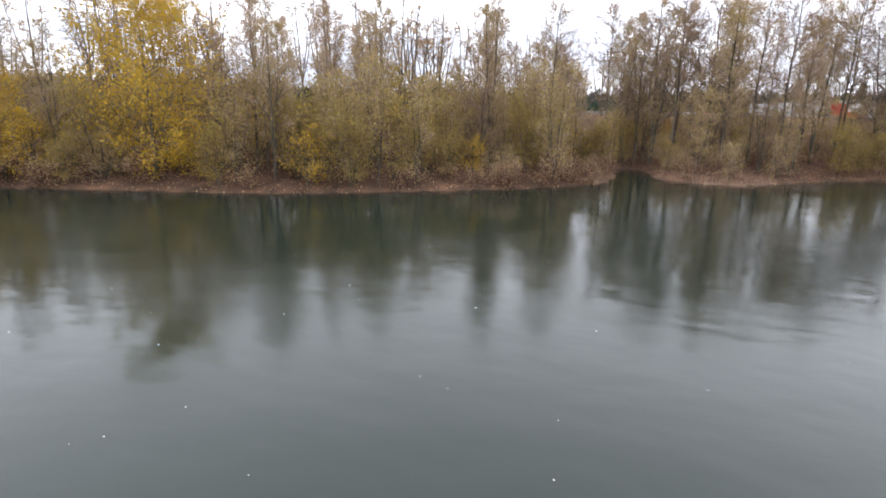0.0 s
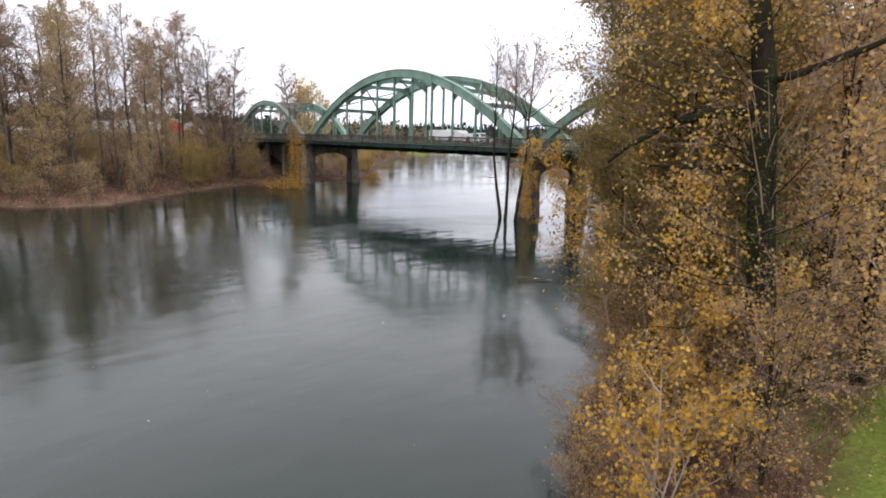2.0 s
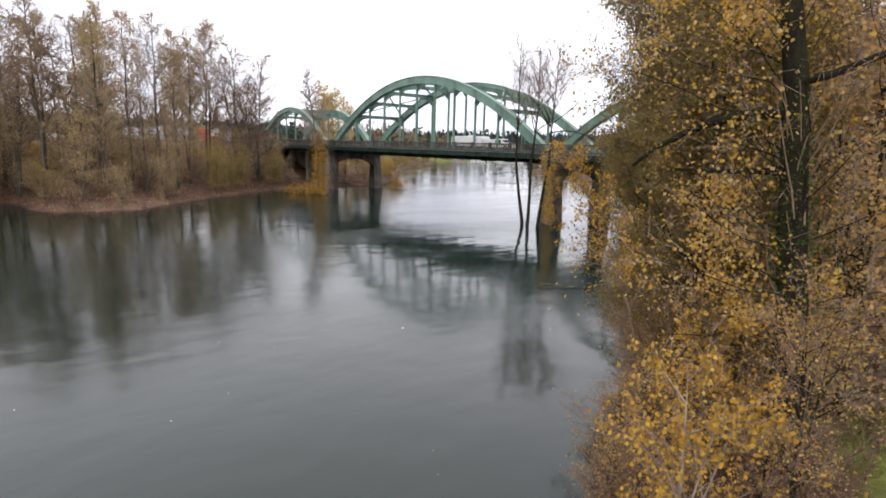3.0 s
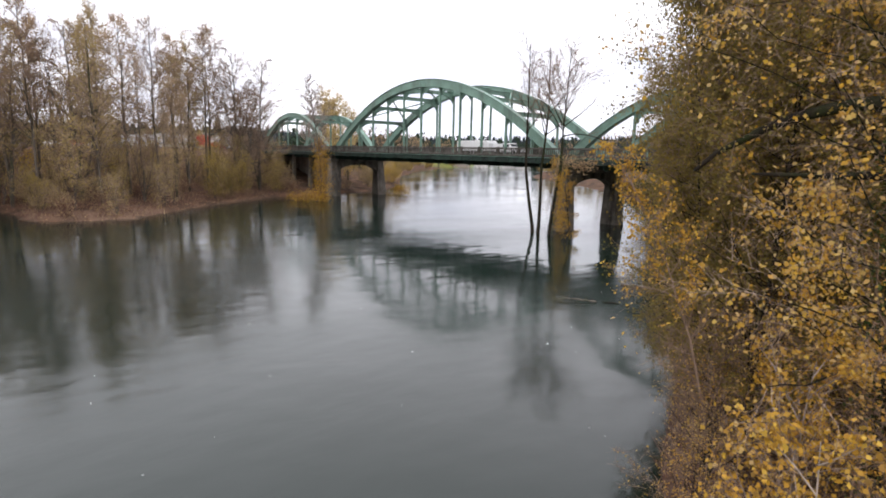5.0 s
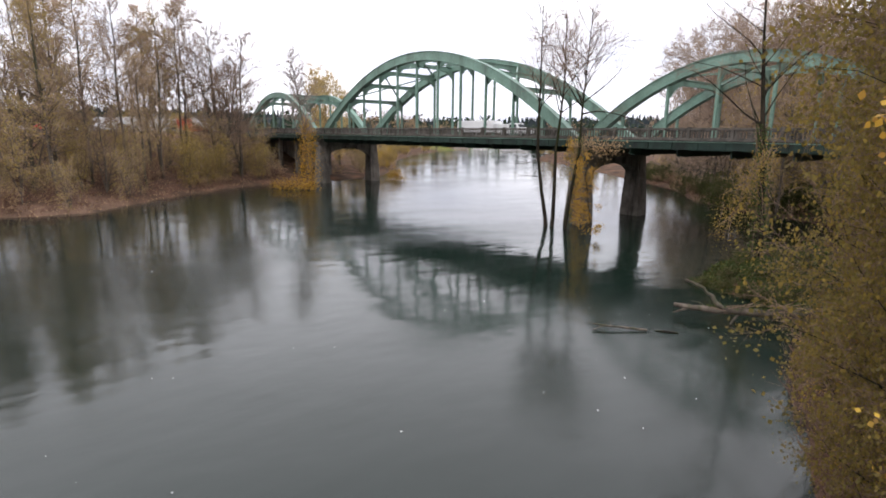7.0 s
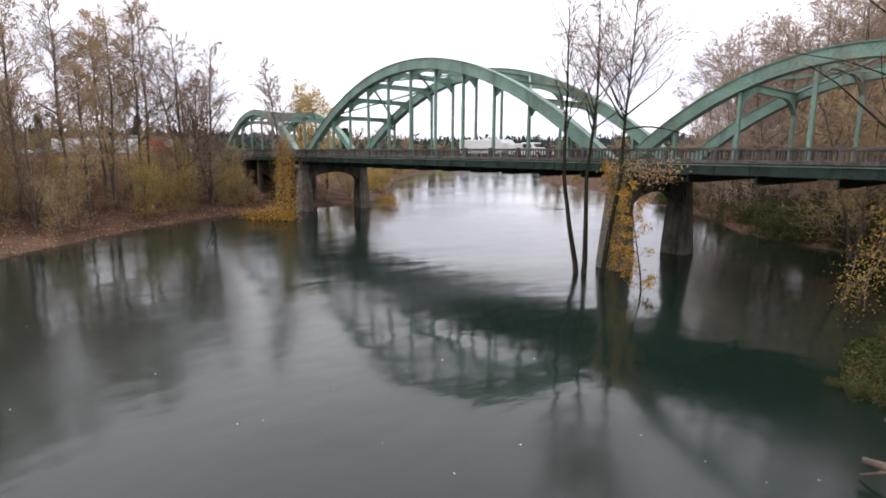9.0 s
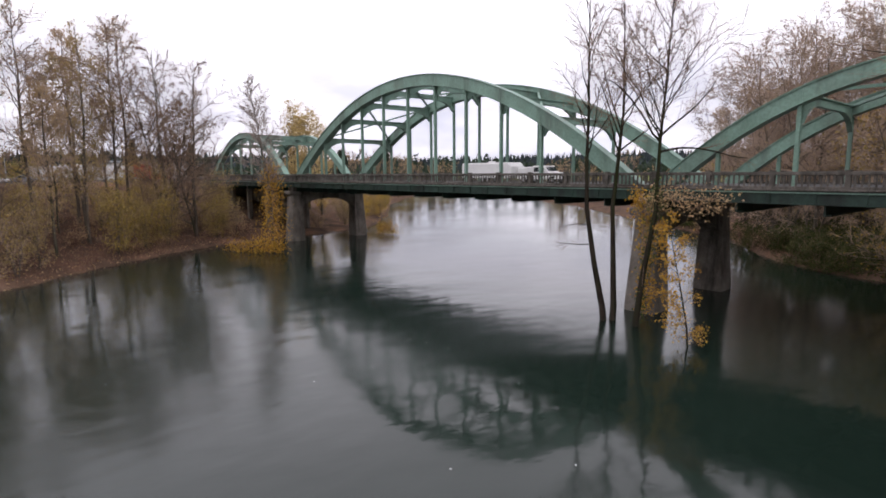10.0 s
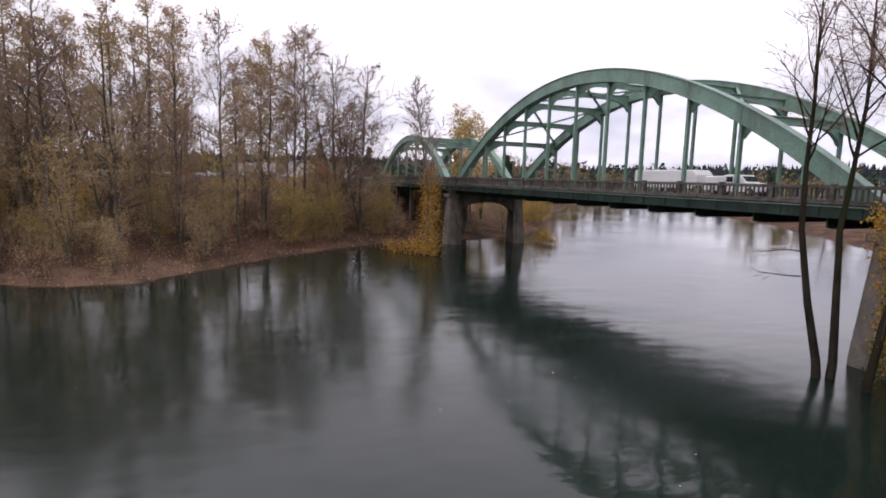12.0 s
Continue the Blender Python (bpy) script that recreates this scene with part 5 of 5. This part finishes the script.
def pickup(name, paint, label, at, turn):
    root = new(name)
    bm = bmesh.new()
    hull(bm, [(-2.9, 0.95, 0.5, 1.15), (-2.8, 0.98, 0.45, 1.75), (-0.9, 0.98, 0.42, 1.8), (-0.55, 0.95, 0.42, 1.92), (0.85, 0.93, 0.42, 1.9), (1.5, 0.95, 0.42, 1.22), (2.7, 0.96, 0.45, 1.1), (2.95, 0.9, 0.5, 0.95)])
    part("body", bm, paint, root)
    windows(root, ((-0.5, 0.15, 1.25, 1.72, 0.96), (0.25, 0.85, 1.25, 1.72, 0.95)))
    bm = bmesh.new()
    bar(bm, (0.98, 0, 1.76), (1.42, 0, 1.32), 1.6, 0.03, (0, 0, 1))
    part("windscreen", bm, M_PANE, root, "dark windscreen")
    for x in (-1.9, 1.9):
        for y in (-0.86, 0.86):
            wheel(root, x, y, 0.38)
    for y in (-0.7, 0.7):
        bm = bmesh.new()
        box(bm, 2.9, 2.97, y - 0.18, y + 0.18, 0.75, 0.92, 0.01)
        part("headlight", bm, M_CHROME, root)
    root.matrix_basis = pose(*at, 0, 0, turn)
    return tagged(root, label, "pickup truck")


def trailer(name, paint, label, at, turn, length=6.6, high=2.75, stripe=None):
    root = new(name)
    bm = bmesh.new()
    h = length / 2
    hull(bm, [(-h, 1.15, 0.6, high - 0.1), (-h + 0.1, 1.2, 0.55, high), (h - 0.5, 1.2, 0.55, high), (h, 1.15, 0.75, high - 0.45)])
    part("body", bm, paint, root)
    if stripe:
        for s in (-1, 1):
            bm = bmesh.new()
            box(bm, -h + 0.3, h - 0.6, s * 1.205 - 0.008, s * 1.205 + 0.008, 1.1, 1.32)
            part("stripe", bm, stripe, root, "coloured stripe along the side")
    windows(root, ((h - 1.7, h - 1.3, 1.55, 1.9, 1.2),))
    bm = bmesh.new()
    box(bm, -0.4, 0.3, -0.3, 0.3, high, high + 0.2, 0.04)
    part("roof_vent", bm, paint, root)
    bm = bmesh.new()
    bar(bm, (h - 0.1, 0, 0.6), (h + 1.0, 0, 0.5), 0.16, 0.1)
    part("hitch", bm, M_CHROME, root)
    for x in (-0.5, 0.35):
        for y in (-1.05, 1.05):
            wheel(root, x, y, 0.34)
    root.matrix_basis = pose(*at, 0, 0, turn)
    return tagged(root, label, "trailer")


def car(name, paint, label, at, turn):
    root = new(name)
    bm = bmesh.new()
    hull(bm, [(-2.2, 0.8, 0.45, 0.85), (-2.1, 0.86, 0.35, 0.98), (-1.5, 0.88, 0.32, 1.05), (-0.9, 0.8, 0.32, 1.42), (0.3, 0.8, 0.32, 1.45), (1.05, 0.86, 0.32, 1.0), (2.0, 0.84, 0.35, 0.85), (2.2, 0.76, 0.42, 0.7)])
    part("body", bm, paint, root)
    windows(root, ((-0.95, -0.35, 1.0, 1.33, 0.86), (-0.28, 0.4, 1.0, 1.33, 0.86)))
    for x in (-1.35, 1.4):
        for y in (-0.76, 0.76):
            wheel(root, x, y, 0.31)
    root.matrix_basis = pose(*at, 0, 0, turn)
    return tagged(root, label, "car")


Z_ROAD = 10.784
pickup("pickup_truck", M_WHITE, "white pickup with a canopy crossing the bridge", (19.2, 4.0, Z_ROAD), 0)
trailer("travel_trailer", M_WHITE, "white travel trailer towed across the bridge", (11.4, 4.0, Z_ROAD), 0, 8.2, 2.35)


def in_lot(x, y):
    return (x, y, on_land(x, y) + 0.02)


lots = ((-93.4, -30.3, 78), (-92.9, -25.2, 84), (-92.4, -19.5, 80), (-99, -13.6, 85), (-101, -8.6, 80))
for x, y, a in lots:
    trailer("parked_trailer", M_WHITE, "white box trailer parked in the lot", in_lot(x, y), a, 7.0, 3.6, M_GREY if y < -20 else None)
pickup("pickup_truck", M_RED, "red pickup parked among the trailers", in_lot(-90, -9.5), 75)
trailer("parked_trailer", M_RED, "red box trailer parked in the lot", in_lot(-96, -11.0), 80, 4.0, 3.8)
for x, y, p, c in ((-90, -35, M_GREY, "grey"), (-91, -40, M_WHITE, "white"), (-89, -15.5, M_GREY, "grey"), (-90, -45, M_RED, "red"), (-92, -50, M_WHITE, "white")):
    car("parked_car", p, c + " car parked in the riverside lot", in_lot(x, y), rnd.uniform(60, 100))


def lamp_post(x, y):
    root = new("street_lamp")
    bm = bmesh.new()
    bmesh.ops.create_cone(bm, cap_ends=True, segments=10, radius1=0.11, radius2=0.06, depth=8, matrix=pose(0, 0, 4))
    part("pole", bm, M_CHROME, root)
    bm = bmesh.new()
    bar(bm, (0, 0, 7.9), (1.2, 0, 8.2), 0.07, 0.07)
    part("arm", bm, M_CHROME, root)
    bm = bmesh.new()
    box(bm, 1.1, 1.75, -0.15, 0.15, 8.14, 8.28, 0.03)
    part("lamp_head", bm, M_GREY, root)
    root.matrix_basis = pose(*in_lot(x, y), 0, 0, 20)
    tagged(root, "tall grey street lamp in the parking lot", "street lamp")


for x, y in ((-88, -24), (-96, -38), (-100, -4)):
    lamp_post(x, y)

# ---- buildings ----
M_WALL = mat("painted_siding", two_tone((0.5, 0.49, 0.46), (0.62, 0.6, 0.57), 0.5, (0.35, 0.33, 0.3), 0.3, 0.01), 0.85)
M_TANWALL = mat("tan_siding", two_tone((0.30, 0.24, 0.18), (0.38, 0.31, 0.24), 0.5, None, 0.3, 0.01), 0.85)
M_ROOF = mat("grey_shingles", two_tone((0.08, 0.078, 0.076), (0.15, 0.145, 0.14), 1.5, None, 0.5, 0.02), 0.95)


def house(label, x, y, turn, w, d, h, pitch, wall, category="house"):
    root = new("house")
    bm = bmesh.new()
    box(bm, -w / 2, w / 2, -d / 2, d / 2, -0.5, h)
    part("wall", bm, wall, root)
    bm = bmesh.new()
    strip(bm, [((-d / 2 - 0.4, h - 0.1), (-d / 2 - 0.4, h + 0.1)), ((0, h + pitch - 0.1), (0, h + pitch + 0.15)), ((d / 2 + 0.4, h - 0.1), (d / 2 + 0.4, h + 0.1))], -w / 2 - 0.4, w / 2 + 0.4)
    r = part("roof", bm, M_ROOF, root, "grey shingled gable roof")
    r.rotation_euler = (0, 0, math.pi / 2)
    for s in (-1, 1):
        bm = bmesh.new()
        vs = [bm.verts.new(p) for p in ((s * w / 2, -d / 2, h), (s * w / 2, d / 2, h), (s * w / 2, 0, h + pitch))]
        bm.faces.new(vs)
        g = bmesh.ops.extrude_face_region(bm, geom=bm.faces[:])
        bmesh.ops.translate(bm, vec=(-s * 0.2, 0, 0), verts=[v for v in g["geom"] if isinstance(v, bmesh.types.BMVert)])
        part("gable", bm, wall, root)
    nwin = max(2, int(w / 3))
    for i in range(nwin):
        for s in (-1, 1):
            cx = -w / 2 + (i + 0.5) * w / nwin
            bm = bmesh.new()
            box(bm, cx - 0.6, cx + 0.6, s * d / 2 - 0.04, s * d / 2 + 0.04, h * 0.35, h * 0.35 + 1.3, 0.01)
            win = part("window", bm, M_WHITE, root, "white framed window")
            bm = bmesh.new()
            box(bm, cx - 0.5, cx + 0.5, s * d / 2 - 0.05, s * d / 2 + 0.05, h * 0.35 + 0.1, h * 0.35 + 1.2)
            part("pane", bm, M_PANE, win)
    root.matrix_basis = pose(x, y, on_land(x, y), 0, 0, turn)
    return tagged(root, label, category)


house("white two-storey house beyond the river bend", -215, 224, 30, 9, 8, 6.0, 3.0, M_WALL)
house("pale grey house with a gable roof beyond the river", -201, 238, 60, 10, 8, 5.0, 2.6, M_WALL)
house("white house among bare trees beyond the river", -194, 246, 20, 11, 8, 5.5, 2.8, M_WALL)
house("tan house with a grey roof beyond the river", -226, 214, 40, 12, 8, 3.5, 2.2, M_TANWALL)
house("tan house near the far river bank", -166, 266, 50, 12, 8, 4, 2.4, M_TANWALL)
house("long low store building with a pale wall", -128, -4, 88, 22, 14, 4.6, 0.6, M_WALL, "store")

# ---- firs and far woods ----
def fir(seed, h):
    g = Grower(seed)
    r = g.rng
    g.limb((0, 0, -0.3), (0, 0, 1), h, h * 0.012, 0.03, 8, 0.005, 0, g.stem)
    z = h * 0.12
    while z < h * 0.98:
        k = 1 - z / h
        for _ in range(7):
            a = r.uniform(0, 2 * math.pi)
            ln = h * 0.19 * (0.25 + 0.75 * k) * r.uniform(0.7, 1.15)
            pts = g.limb((0, 0, z), (math.cos(a), math.sin(a), -0.15), ln, 0.05, 0.02, 2, 0.05, -0.05, g.twig)
            for _ in range(16):
                c, _d = along(pts, r.uniform() ** 0.7)
                g.tips.append(c + r.normal(size=3) * 0.25)
        z += h * 0.04
    return g


fir_tree = kind_of("fir", fir(61, 20), M_BARK_DARK, M_TWIG, M_FIR, 0.9, "dark green fir rising above the far bank")
for x, y, s in ((-186, 251, 1.0), (-120, 60, 0.9), (-128, 66, 0.8), (-250, 190, 0.9), (-243, 202, 0.7), (-262, 180, 0.8), (-232, 196, 0.6), (-240, 230, 0.6), (-190, 262, 0.8), (-300, 60, 1.0), (-310, 30, 1.1), (-290, -20, 1.0)):
    put(fir_tree, x, y, s)

vs, fs = [], []
nseg = 240
for i in range(nseg):
    a = 2 * math.pi * i / nseg
    ca, sa = math.cos(a), math.sin(a)
    h = 58 + 20 * noise.noise((ca * 3, sa * 3, 0.3)) + 8 * noise.noise((ca * 20, sa * 20, 2))
    for rr, f in ((1300, 0.0), (1500, 0.5), (1900, 1.0), (2600, 1.0)):
        vs.append((rr * ca, rr * sa, 2 + h * f))
for i in range(nseg):
    j = (i + 1) % nseg
    for k in range(3):
        fs.append((i * 4 + k, j * 4 + k, j * 4 + k + 1, i * 4 + k + 1))
# firs all over the hills' near slopes, each an uneven cone
hr = np.random.default_rng(78)
hv, hf = [], []
for _ in range(5200):
    a, f = hr.uniform(math.radians(85), math.radians(300)), hr.uniform(0.0, 1.0)
    ca, sa = math.cos(a), math.sin(a)
    h = 58 + 20 * noise.noise((ca * 3, sa * 3, 0.3)) + 8 * noise.noise((ca * 20, sa * 20, 2))
    rr = 1300 + 600 * f
    z = 2 + h * np.interp(rr, [1300, 1500, 1900], [0.0, 0.5, 1.0]) - 4
    t, w = hr.uniform(14, 32), hr.uniform(3.5, 6.5)
    k = len(hv)
    hv += [(rr * ca + w * math.cos(b), rr * sa + w * math.sin(b), z + hr.uniform(0, 4)) for b in (0.3, 1.9, 3.4, 5.0)] + [(rr * ca, rr * sa, z + t)]
    hf += [(k, k + 1, k + 4), (k + 1, k + 2, k + 4), (k + 2, k + 3, k + 4), (k + 3, k, k + 4)]
tagged(hang("hill_firs", mesh_from("hill_firs", hv, hf), M_HILL), "dark firs covering the far hills", "woods", kind="stuff")
tagged(hang("backdrop", mesh_from("backdrop", vs, fs, True), M_HILL), "low wooded hills on the horizon", "hills", kind="structure")

# a belt of far woods between the town and the hills, firs and bare trees mixed
rng = np.random.default_rng(77)
pts, stems = [], []
for _ in range(900):
    a = rng.uniform(math.radians(95), math.radians(260))
    d = rng.uniform(420, 900)
    x, y, h = d * math.cos(a), d * math.sin(a), rng.uniform(9, 24)
    stems.append((x, y, 4, x, y, 8 + h, 0.4, 0.05))
    k = rng.uniform(size=26)
    ang = rng.uniform(0, 2 * math.pi, 26)
    rad = h * 0.24 * (1.05 - k)
    pts += [(x + r_ * math.cos(b), y + r_ * math.sin(b), 9 + h * q) for q, b, r_ in zip(k, ang, rad)]
far = joined("far_woods", [(*tubes(stems, 3), M_BARK_DARK), (*blades(pts, 3.6, rng, 0.6), M_FIR)])
tagged(hang("far_woods", far, None), "dark woods of fir below the hills", "woods", kind="stuff")

# leaves and foam specks adrift on the river
fx, fy = rng.uniform(20, 84, 190), rng.uniform(-100, -10, 190)
fd, _w = shore(fx, fy)
adrift = np.stack([fx, fy, np.full(190, 0.012)], 1)[fd < -1]
fv, ff = blades(adrift, 0.1, rng, 0.0)
fv[:, 2] = 0.012 + 0.25 * (fv[:, 2] - 0.012)
fv[:, 2] = np.maximum(fv[:, 2], 0.006)
tagged(hang("floating_leaf_scatter", joined("floating_leaf_scatter", [(fv, ff, M_WHITE)]), None), "pale leaves and foam specks drifting on the river", "floating leaves", kind="stuff")
